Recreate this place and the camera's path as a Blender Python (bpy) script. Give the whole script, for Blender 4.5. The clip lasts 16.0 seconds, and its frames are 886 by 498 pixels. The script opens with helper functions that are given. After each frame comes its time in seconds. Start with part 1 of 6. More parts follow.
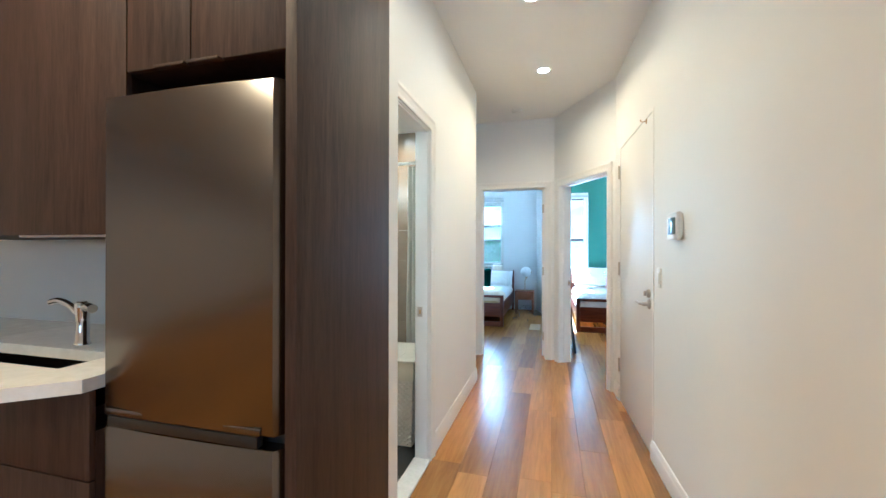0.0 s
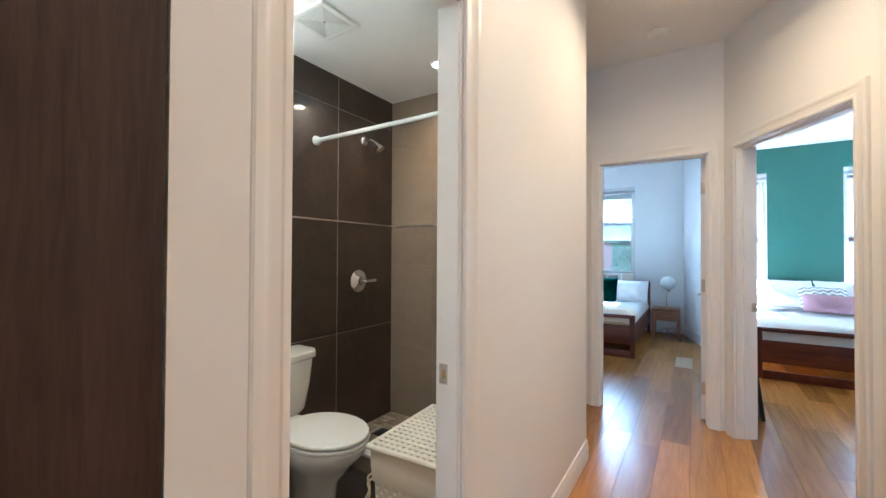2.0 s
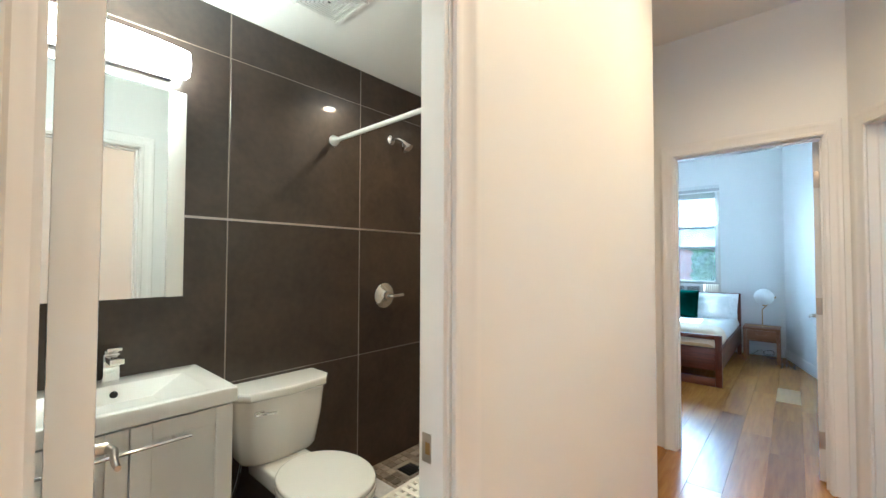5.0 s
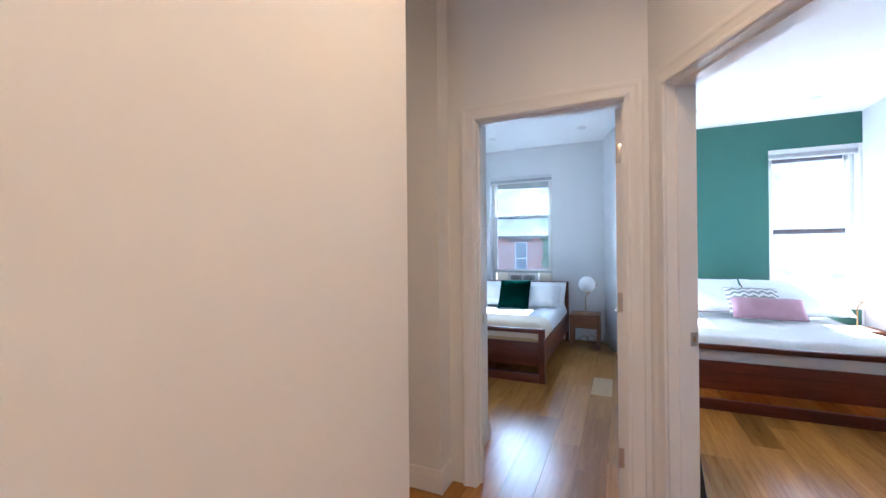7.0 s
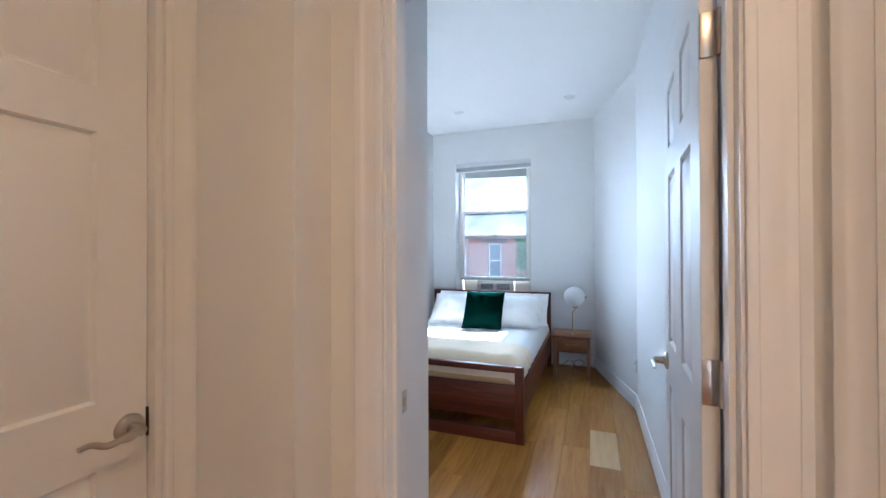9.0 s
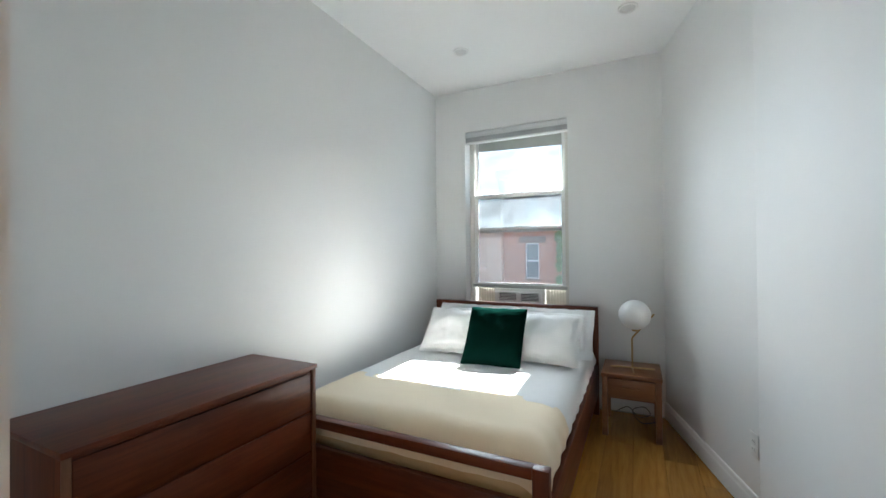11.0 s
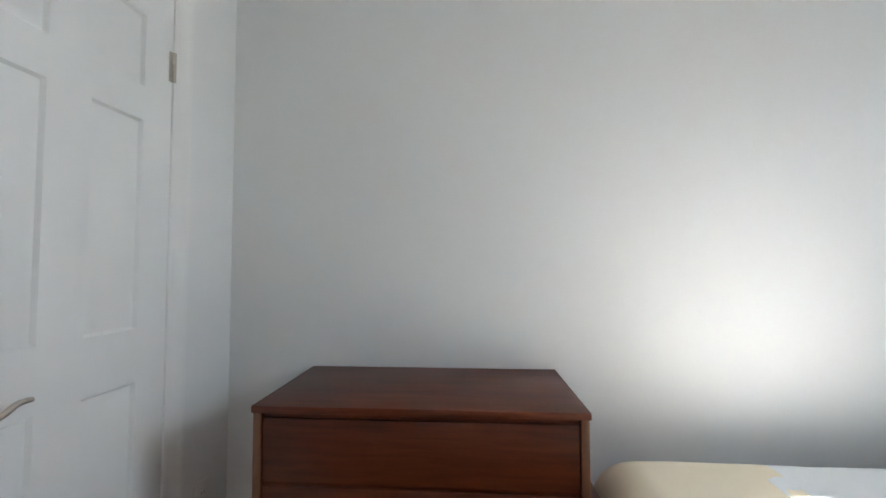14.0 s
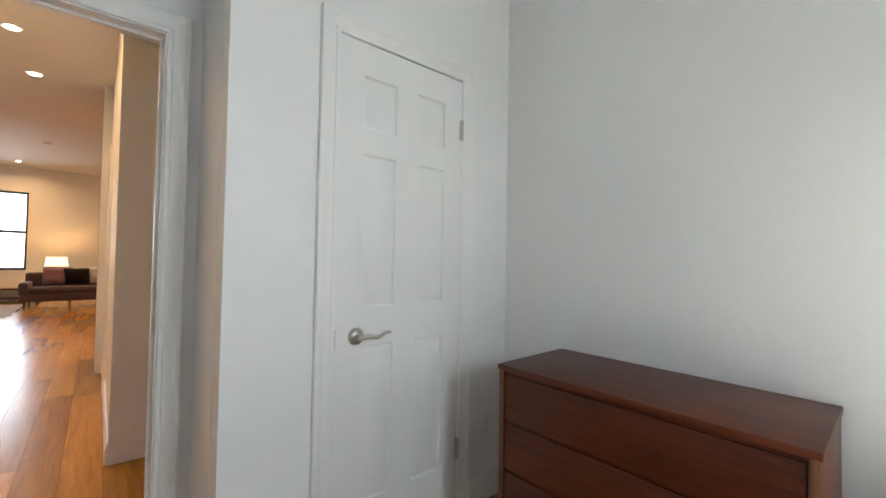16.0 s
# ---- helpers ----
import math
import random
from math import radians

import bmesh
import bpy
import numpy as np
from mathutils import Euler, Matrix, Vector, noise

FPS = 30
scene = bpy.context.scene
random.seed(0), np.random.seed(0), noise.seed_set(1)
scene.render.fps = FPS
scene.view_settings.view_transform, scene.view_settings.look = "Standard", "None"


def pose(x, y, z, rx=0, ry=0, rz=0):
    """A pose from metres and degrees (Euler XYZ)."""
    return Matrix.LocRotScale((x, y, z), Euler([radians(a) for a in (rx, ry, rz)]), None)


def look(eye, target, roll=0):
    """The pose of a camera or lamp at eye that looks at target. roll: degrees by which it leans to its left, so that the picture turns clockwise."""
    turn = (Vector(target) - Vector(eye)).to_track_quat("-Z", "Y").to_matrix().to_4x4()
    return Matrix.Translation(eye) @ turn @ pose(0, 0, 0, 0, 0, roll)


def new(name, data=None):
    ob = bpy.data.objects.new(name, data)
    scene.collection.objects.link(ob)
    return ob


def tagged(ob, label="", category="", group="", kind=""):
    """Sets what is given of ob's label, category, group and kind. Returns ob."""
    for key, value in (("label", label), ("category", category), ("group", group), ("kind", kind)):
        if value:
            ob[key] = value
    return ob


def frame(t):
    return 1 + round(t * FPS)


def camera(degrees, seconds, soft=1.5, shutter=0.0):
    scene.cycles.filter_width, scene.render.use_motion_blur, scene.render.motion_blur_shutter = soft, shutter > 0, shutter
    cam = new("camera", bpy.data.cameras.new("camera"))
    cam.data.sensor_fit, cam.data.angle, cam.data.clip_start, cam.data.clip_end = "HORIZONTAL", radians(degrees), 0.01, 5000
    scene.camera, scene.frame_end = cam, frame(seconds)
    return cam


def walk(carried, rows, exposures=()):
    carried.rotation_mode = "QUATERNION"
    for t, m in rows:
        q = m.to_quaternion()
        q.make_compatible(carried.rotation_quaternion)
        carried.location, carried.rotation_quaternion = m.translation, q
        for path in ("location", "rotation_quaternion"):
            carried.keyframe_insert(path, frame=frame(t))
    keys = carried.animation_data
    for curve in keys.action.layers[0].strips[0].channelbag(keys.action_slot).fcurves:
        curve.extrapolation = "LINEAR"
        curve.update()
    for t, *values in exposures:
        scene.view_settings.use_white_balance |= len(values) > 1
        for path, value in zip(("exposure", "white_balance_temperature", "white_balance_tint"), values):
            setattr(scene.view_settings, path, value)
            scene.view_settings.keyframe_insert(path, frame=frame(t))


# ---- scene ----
cam = camera(96.3, 16.0)
PATH = [
    (0, (0.235, -0.17, 1.299), (-0.291, 1.76, 1.302), 0.1),
    (0.5, (0.318, 0.256, 1.274), (-0.222, 2.182, 1.282), -0.2),
    (1, (0.307, 0.611, 1.298), (-0.34, 2.503, 1.308), -0.2),
    (1.5, (0.208, 0.913, 1.293), (-0.631, 2.728, 1.308), 0.0),
    (2, (0.094, 1.142, 1.275), (-0.98, 2.829, 1.301), 0.3),
    (2.5, (0.003, 1.306, 1.281), (-1.371, 2.759, 1.311), 0.3),
    (3, (-0.08, 1.422, 1.284), (-1.658, 2.65, 1.315), 0.6),
    (3.5, (-0.169, 1.51, 1.291), (-1.777, 2.698, 1.33), 0.8),
    (4, (-0.169, 1.533, 1.297), (-1.783, 2.713, 1.348), 0.6),
    (4.5, (-0.078, 1.546, 1.294), (-1.642, 2.79, 1.354), 0.4),
    (5, (0.035, 1.545, 1.308), (-1.29, 3.042, 1.364), 0.2),
    (5.2, (0.076, 1.561, 1.314), (-1.133, 3.154, 1.363), 0.2),
    (7.3, (0.147, 2.818, 1.31), (-0.662, 4.647, 1.32), -0.4),
    (7.5, (0.135, 2.95, 1.297), (-0.667, 4.782, 1.31), -0.3),
    (8, (0.108, 3.242, 1.303), (-0.677, 5.081, 1.323), -0.2),
    (8.5, (0.016, 3.519, 1.314), (-0.726, 5.377, 1.334), -0.2),
    (8.7, (-0.035, 3.628, 1.327), (-0.736, 5.501, 1.341), -0.2),
    (10.8, (-0.233, 4.996, 1.313), (-1.05, 6.822, 1.318), -0.3),
    (11, (-0.253, 5.126, 1.3), (-1.132, 6.922, 1.317), -0.5),
    (11.5, (-0.357, 5.269, 1.295), (-1.482, 6.922, 1.312), -0.1),
    (12, (-0.479, 5.353, 1.271), (-1.847, 6.812, 1.29), 0.2),
    (12.5, (-0.502, 5.553, 1.246), (-2.171, 6.656, 1.28), -0.4),
    (13, (-0.523, 5.751, 1.24), (-2.406, 6.424, 1.3), -0.3),
    (13.5, (-0.552, 5.962, 1.196), (-2.536, 6.202, 1.271), -0.2),
    (14, (-0.527, 6.216, 1.17), (-2.521, 6.084, 1.256), -0.1),
    (14.5, (-0.497, 6.45, 1.187), (-2.434, 5.95, 1.244), 0.0),
    (15, (-0.507, 6.609, 1.192), (-2.323, 5.773, 1.234), 0.0),
    (15.5, (-0.505, 6.697, 1.198), (-2.115, 5.511, 1.246), 0.4),
    (16, (-0.415, 6.642, 1.19), (-1.725, 5.132, 1.239), 1.0),
]
walk(cam, [(t, look(e, a, r)) for t, e, a, r in PATH],
     [(0.0, 4.7, 3980, -8), (1.0, 4.6, 4130, -4), (2.0, 4.5, 4350, 1), (3.0, 4.6, 4330, -1), (3.5, 4.65, 4110, -4), (4.2, 4.65, 4100, -4), (5.2, 4.75, 4500, -4), (7.3, 4.25, 4600, 10), (8.7, 4.42, 4780, 9), (10.8, 4.0, 5850, 6), (12.0, 3.85, 6100, 7), (14.0, 3.97, 6050, 10), (16.0, 4.15, 6220, 8)])

# ---- light: sky, sun, window light, ceiling spots ----
SUN_ELEVATION, SUN_AZIMUTH = 44.0, -1.0
WARM = (1.0, 0.55, 0.22)
DAY = (0.86, 0.95, 1.0)

world = bpy.data.worlds.new("sky")
scene.world = world
world.use_nodes = True
wn = world.node_tree.nodes
sky = wn.new("ShaderNodeTexSky")
sky.sky_type = 'NISHITA'
sky.sun_disc = False
sky.sun_elevation = radians(SUN_ELEVATION)
sky.sun_rotation = radians(SUN_AZIMUTH)
wn["Background"].inputs["Strength"].default_value = 0.05
world.node_tree.links.new(sky.outputs[0], wn["Background"].inputs["Color"])

sun = new("sun", bpy.data.lights.new("sun", 'SUN'))
sun.data.energy, sun.data.angle, sun.data.color = 5.4, radians(0.6), (1.0, 0.955, 0.885)
sun_from = Vector((math.sin(radians(SUN_AZIMUTH)) * math.cos(radians(SUN_ELEVATION)),
                   math.cos(radians(SUN_AZIMUTH)) * math.cos(radians(SUN_ELEVATION)),
                   math.sin(radians(SUN_ELEVATION))))
sun.matrix_world = look(sun_from * 40, (0, 0, 0))


def area_light(name, eye, target, w, h, watts, color, shape='RECTANGLE', spread=120):
    ob = new(name, bpy.data.lights.new(name, 'AREA'))
    ob.data.shape, ob.data.size, ob.data.size_y = shape, w, h
    ob.data.energy, ob.data.color = watts, color
    ob.data.spread = radians(spread)
    ob.matrix_world = look(eye, target)
    return ob


# sky light standing in the window openings
area_light("bedroom_window_light", (-1.255, 8.765, 1.70), (0.10, 5.6, 0.2), 0.78, 1.30, 1.0, DAY, 'RECTANGLE', 100)
area_light("teal_window_light_a", (0.55, 8.765, 1.55), (0.55, 0, 1.2), 0.74, 1.6, 0.18, DAY, 'RECTANGLE', 120)
area_light("teal_window_light_b", (2.22, 8.765, 1.55), (2.22, 0, 1.2), 0.72, 1.6, 0.18, DAY, 'RECTANGLE', 120)
area_light("living_window_light", (1.34, -7.03, 1.7), (1.34, 0, 1.5), 0.95, 1.75, 1.0, DAY)

# lamps under the recessed fittings
HALL_SPOTS = [(0.170, 3.377), (0.12, 2.32), (0.085, 1.33), (-1.2, 0.1), (0.3, -1.8), (-1.6, -1.8), (0.99, -6.2), (-1.6, -4.1)]
SPOT_WATTS = [0.75, 0.22, 0.19, 1.35, 0.6, 1.5, 0.8, 1.4]
for (sx, sy), watts in zip(HALL_SPOTS, SPOT_WATTS):
    zz = 2.845 if sy > -0.7 else 3.188
    area_light("spot_light", (sx, sy, zz), (sx, sy, 0), 0.10, 0.10, watts, WARM, 'DISK', 155)
area_light("spot_light", (-1.251, 3.2, 2.445), (-1.251, 3.2, 0), 0.09, 0.09, 0.36, WARM, 'DISK', 150)

# ---- materials ----


def material(name, base=(0.8, 0.8, 0.8), rough=0.5, metal=0.0, coat=0.0):
    m = bpy.data.materials.new(name)
    m.use_nodes = True
    b = m.node_tree.nodes["Principled BSDF"]
    b.inputs["Base Color"].default_value = (*base, 1)
    b.inputs["Roughness"].default_value = rough
    b.inputs["Metallic"].default_value = metal
    b.inputs["Coat Weight"].default_value = coat
    return m, m.node_tree, b


def node(tree, kind, **values):
    n = tree.nodes.new(kind)
    for key, value in values.items():
        n.inputs[key].default_value = value
    return n


def coords(tree, scale=(1, 1, 1), rot=(0, 0, 0), shift=None):
    tc = tree.nodes.new("ShaderNodeTexCoord")
    mp = node(tree, "ShaderNodeMapping", Scale=scale, Rotation=rot)
    tree.links.new(tc.outputs["Object"], mp.inputs["Vector"])
    if shift is not None:
        tree.links.new(shift, mp.inputs["Location"])
    return mp.outputs["Vector"]


def ramp(tree, fac, stops):
    r = tree.nodes.new("ShaderNodeValToRGB")
    while len(r.color_ramp.elements) < len(stops):
        r.color_ramp.elements.new(0.5)
    for e, (p, c) in zip(r.color_ramp.elements, stops):
        e.position, e.color = p, (*c, 1)
    tree.links.new(fac, r.inputs["Fac"])
    return r.outputs["Color"]


def bump(tree, b, height, strength, distance=0.01):
    n = node(tree, "ShaderNodeBump", Strength=strength, Distance=distance)
    tree.links.new(height, n.inputs["Height"])
    tree.links.new(n.outputs["Normal"], b.inputs["Normal"])


def shade(c, k):
    return tuple(min(1.0, v * k) for v in c)


def painted(name, base, rough=0.55, grain=260.0, relief=0.08, mottle=0.03, coat=0.0):
    """Rolled or brushed paint: fine orange-peel relief and a faint large mottle."""
    m, t, b = material(name, base, rough, 0, coat)
    v = coords(t)
    big = node(t, "ShaderNodeTexNoise", Scale=1.3, Detail=4.0)
    fine = node(t, "ShaderNodeTexNoise", Scale=grain, Detail=2.0)
    for n in (big, fine):
        t.links.new(v, n.inputs["Vector"])
    t.links.new(ramp(t, big.outputs["Fac"], [(0.3, shade(base, 1 - mottle)), (0.7, shade(base, 1 + mottle))]), b.inputs["Base Color"])
    bump(t, b, fine.outputs["Fac"], relief, 0.002)
    return m


def timber(name, dark, light, along='Y', rough=0.35, scale=1.0, vary=0.25, coat=0.0, rings=True):
    """Wood with grain stretched along one axis; pieces differ by their random value."""
    m, t, b = material(name, light, rough, 0, coat)
    b.inputs["Coat Roughness"].default_value = 0.18
    info = t.nodes.new("ShaderNodeObjectInfo")
    mul = node(t, "ShaderNodeMath"); mul.operation = 'MULTIPLY'; mul.inputs[1].default_value = 37.0
    t.links.new(info.outputs["Random"], mul.inputs[0])
    comb = t.nodes.new("ShaderNodeCombineXYZ")
    for k in range(3):
        t.links.new(mul.outputs[0], comb.inputs[k])
    s = {'X': (1.2, 16, 16), 'Y': (16, 1.2, 16), 'Z': (16, 16, 1.2)}[along]
    v = coords(t, tuple(k * scale for k in s), shift=comb.outputs[0])
    fibre = node(t, "ShaderNodeTexNoise", Scale=3.2, Detail=7.0, Roughness=0.62, Distortion=0.6)
    t.links.new(v, fibre.inputs["Vector"])
    s2 = tuple(k * scale * 0.28 for k in s)
    v2 = coords(t, s2, shift=comb.outputs[0])
    cloud = node(t, "ShaderNodeTexNoise", Scale=1.6, Detail=3.0, Distortion=1.2)
    t.links.new(v2, cloud.inputs["Vector"])
    mixf = node(t, "ShaderNodeMix"); mixf.inputs[0].default_value = 0.45
    t.links.new(fibre.outputs["Fac"], mixf.inputs[2]); t.links.new(cloud.outputs["Fac"], mixf.inputs[3])
    col = ramp(t, mixf.outputs[0], [(0.28, dark), (0.72, light)])
    hsv = node(t, "ShaderNodeHueSaturation")
    mr = node(t, "ShaderNodeMapRange"); mr.inputs[3].default_value, mr.inputs[4].default_value = 1 - vary, 1 + vary
    geo = t.nodes.new("ShaderNodeNewGeometry")
    both = node(t, "ShaderNodeMath"); both.operation = 'ADD'
    t.links.new(info.outputs["Random"], both.inputs[0]); t.links.new(geo.outputs["Random Per Island"], both.inputs[1])
    wrap = node(t, "ShaderNodeMath"); wrap.operation = 'FRACT'
    t.links.new(both.outputs[0], wrap.inputs[0])
    t.links.new(wrap.outputs[0], mr.inputs[0])
    t.links.new(mr.outputs[0], hsv.inputs["Value"]); t.links.new(col, hsv.inputs["Color"])
    t.links.new(hsv.outputs[0], b.inputs["Base Color"])
    bump(t, b, fibre.outputs["Fac"], 0.10, 0.002)
    return m


def cloth(name, base, weave=700.0, rough=0.9, crease=0.35):
    m, t, b = material(name, base, rough)
    b.inputs["Sheen Weight"].default_value = 0.25
    v = coords(t)
    big = node(t, "ShaderNodeTexNoise", Scale=7.0, Detail=5.0, Distortion=0.8)
    fine = node(t, "ShaderNodeTexNoise", Scale=weave, Detail=1.0)
    for n in (big, fine):
        t.links.new(v, n.inputs["Vector"])
    t.links.new(ramp(t, fine.outputs["Fac"], [(0.3, shade(base, 0.93)), (0.7, shade(base, 1.04))]), b.inputs["Base Color"])
    add = node(t, "ShaderNodeMath"); add.operation = 'MULTIPLY_ADD'
    add.inputs[1].default_value = 0.12
    t.links.new(fine.outputs["Fac"], add.inputs[0]); t.links.new(big.outputs["Fac"], add.inputs[2])
    bump(t, b, add.outputs[0], crease, 0.02)
    return m


def metal(name, base, rough, brushed=None):
    m, t, b = material(name, base, rough, 1.0)
    if brushed:
        v = coords(t, brushed)
        n = node(t, "ShaderNodeTexNoise", Scale=4.0, Detail=4.0)
        t.links.new(v, n.inputs["Vector"])
        mr = node(t, "ShaderNodeMapRange"); mr.inputs[3].default_value, mr.inputs[4].default_value = rough * 0.96, rough * 1.04
        t.links.new(n.outputs["Fac"], mr.inputs[0]); t.links.new(mr.outputs[0], b.inputs["Roughness"])
        bump(t, b, n.outputs["Fac"], 0.003, 0.0005)
    return m


def stone(name, dark, light, scale, rough, coat=0.0, detail=8.0, streak=(1, 1, 1), relief=0.05, vary=0.1):
    """Tile or stone with two scales of cloud; pieces differ a little by their random value."""
    m, t, b = material(name, light, rough, 0, coat)
    b.inputs["Coat Roughness"].default_value = 0.04
    info = t.nodes.new("ShaderNodeObjectInfo")
    mul = node(t, "ShaderNodeVectorMath"); mul.operation = 'SCALE'
    comb = t.nodes.new("ShaderNodeCombineXYZ")
    for k in range(3):
        t.links.new(info.outputs["Random"], comb.inputs[k])
    t.links.new(comb.outputs[0], mul.inputs[0]); mul.inputs["Scale"].default_value = 19.0
    v = coords(t, streak, shift=mul.outputs[0])
    n1 = node(t, "ShaderNodeTexNoise", Scale=scale, Detail=detail, Roughness=0.65, Distortion=0.4)
    n2 = node(t, "ShaderNodeTexNoise", Scale=scale * 14, Detail=4.0)
    for n in (n1, n2):
        t.links.new(v, n.inputs["Vector"])
    mixf = node(t, "ShaderNodeMix"); mixf.inputs[0].default_value = 0.25
    t.links.new(n1.outputs["Fac"], mixf.inputs[2]); t.links.new(n2.outputs["Fac"], mixf.inputs[3])
    col = ramp(t, mixf.outputs[0], [(0.32, dark), (0.68, light)])
    hsv = node(t, "ShaderNodeHueSaturation")
    mr = node(t, "ShaderNodeMapRange"); mr.inputs[3].default_value, mr.inputs[4].default_value = 1 - vary, 1 + vary
    geo = t.nodes.new("ShaderNodeNewGeometry")
    both = node(t, "ShaderNodeMath"); both.operation = 'ADD'
    t.links.new(info.outputs["Random"], both.inputs[0]); t.links.new(geo.outputs["Random Per Island"], both.inputs[1])
    wrap = node(t, "ShaderNodeMath"); wrap.operation = 'FRACT'
    t.links.new(both.outputs[0], wrap.inputs[0])
    t.links.new(wrap.outputs[0], mr.inputs[0])
    t.links.new(mr.outputs[0], hsv.inputs["Value"]); t.links.new(col, hsv.inputs["Color"])
    t.links.new(hsv.outputs[0], b.inputs["Base Color"])
    mr2 = node(t, "ShaderNodeMapRange"); mr2.inputs[3].default_value, mr2.inputs[4].default_value = rough * 0.75, rough * 1.3
    t.links.new(n1.outputs["Fac"], mr2.inputs[0]); t.links.new(mr2.outputs[0], b.inputs["Roughness"])
    bump(t, b, n2.outputs["Fac"], relief, 0.002)
    return m


def glowing(name, color, strength):
    m, t, b = material(name, color, 0.4)
    b.inputs["Emission Color"].default_value = (*color, 1)
    b.inputs["Emission Strength"].default_value = strength
    return m


def clear_glass(name, haze=0.0, tint=(1, 1, 1)):
    m, t, b = material(name)
    out = t.nodes["Material Output"]
    tr = t.nodes.new("ShaderNodeBsdfTransparent"); tr.inputs[0].default_value = (*tint, 1)
    gl = node(t, "ShaderNodeBsdfGlossy", Roughness=0.02)
    lw = node(t, "ShaderNodeFresnel", IOR=1.45)
    mx = t.nodes.new("ShaderNodeMixShader")
    t.links.new(lw.outputs[0], mx.inputs[0]); t.links.new(tr.outputs[0], mx.inputs[1]); t.links.new(gl.outputs[0], mx.inputs[2])
    last = mx
    if haze:
        v = coords(t, (1.0, 1.0, 1.8))
        n = node(t, "ShaderNodeTexNoise", Scale=2.5, Detail=5.0, Distortion=1.0)
        t.links.new(v, n.inputs["Vector"])
        mr = node(t, "ShaderNodeMapRange"); mr.inputs[1].default_value, mr.inputs[2].default_value = 0.3, 0.7; mr.inputs[3].default_value, mr.inputs[4].default_value = haze * 0.6, min(1.0, haze * 1.4)
        t.links.new(n.outputs["Fac"], mr.inputs[0])
        tl = t.nodes.new("ShaderNodeBsdfTranslucent"); tl.inputs[0].default_value = (0.80, 0.90, 0.97, 1)
        mx2 = t.nodes.new("ShaderNodeMixShader")
        t.links.new(mr.outputs[0], mx2.inputs[0]); t.links.new(mx.outputs[0], mx2.inputs[1]); t.links.new(tl.outputs[0], mx2.inputs[2])
        last = mx2
    t.links.new(last.outputs[0], out.inputs["Surface"])
    return m


M_WALL = painted("white_wall_paint", (0.80, 0.80, 0.79), 0.6, 220, 0.10, 0.012)
M_CEIL = painted("ceiling_paint", (0.82, 0.82, 0.81), 0.75, 200, 0.06, 0.01)
M_TEAL = painted("teal_wall_paint", (0.052, 0.155, 0.120), 0.6, 220, 0.10, 0.03)
M_TRIM = painted("white_gloss_trim", (0.82, 0.81, 0.79), 0.32, 60, 0.05, 0.012)
M_DOOR = painted("white_door_paint", (0.80, 0.795, 0.78), 0.36, 90, 0.06, 0.012)
M_FLOOR = timber("oak_floor", (0.25, 0.107, 0.020), (0.55, 0.275, 0.056), 'Y', 0.27, 0.8, 0.26, 0.14)
M_FLOOR.node_tree.nodes["Principled BSDF"].inputs["Specular IOR Level"].default_value = 0.32
M_PALEBOARD = timber("pale_oak_board", (0.40, 0.25, 0.10), (0.62, 0.42, 0.19), 'Y', 0.30, 0.8, 0.05, 0.22)
M_WALNUT = timber("walnut_furniture", (0.036, 0.0075, 0.003), (0.180, 0.042, 0.013), 'X', 0.38, 1.0, 0.10, 0.06)
M_WALNUT_Y = timber("walnut_lengthwise", (0.036, 0.0075, 0.003), (0.180, 0.042, 0.013), 'Y', 0.38, 1.0, 0.10, 0.06)
M_WALNUT_Z = timber("walnut_upright", (0.036, 0.0075, 0.003), (0.180, 0.042, 0.013), 'Z', 0.38, 1.0, 0.10, 0.06)
M_EDGE = timber("lighter_walnut_edge", (0.10, 0.035, 0.014), (0.21, 0.085, 0.035), 'Z', 0.4, 1.0, 0.08)
M_WENGE = timber("dark_brown_veneer", (0.017, 0.010, 0.0075), (0.070, 0.041, 0.030), 'Z', 0.55, 2.6, 0.06)
for m in (M_WALNUT, M_WALNUT_Y, M_WALNUT_Z, M_WENGE):
    m.node_tree.nodes["Principled BSDF"].inputs["Specular IOR Level"].default_value = 0.28
M_STEEL = metal("brushed_stainless", (0.17, 0.158, 0.15), 0.24, (120, 120, 1.0))
M_CHROME = metal("polished_chrome", (0.75, 0.74, 0.72), 0.08)
M_NICKEL = metal("satin_nickel", (0.55, 0.50, 0.44), 0.30)
M_BRASS = metal("aged_brass", (0.50, 0.34, 0.16), 0.28)
M_DARKMETAL = metal("dark_metal", (0.06, 0.06, 0.06), 0.4)
M_TILE = stone("dark_brown_porcelain", (0.020, 0.014, 0.012), (0.068, 0.047, 0.034), 2.4, 0.34, 0.35, 5.0, vary=0.12)
M_TAUPE = stone("taupe_tile", (0.25, 0.195, 0.14), (0.32, 0.255, 0.185), 1.3, 0.24, 0.3, 3.0, streak=(1, 1, 1.6), vary=0.03)
M_GROUT = painted("grey_grout", (0.34, 0.29, 0.23), 0.85, 500, 0.2)
M_MOSAIC = stone("slate_mosaic", (0.17, 0.135, 0.10), (0.37, 0.30, 0.225), 12.0, 0.5, vary=0.45)
M_SLATE = stone("dark_floor_tile", (0.02, 0.02, 0.02), (0.05, 0.048, 0.045), 4.0, 0.4, vary=0.08)
M_MARBLE = stone("pale_threshold_marble", (0.55, 0.54, 0.52), (0.78, 0.77, 0.75), 5.0, 0.2)
M_PORCELAIN = painted("white_porcelain", (0.80, 0.79, 0.75), 0.07, 30, 0.0, 0.005, 0.5)
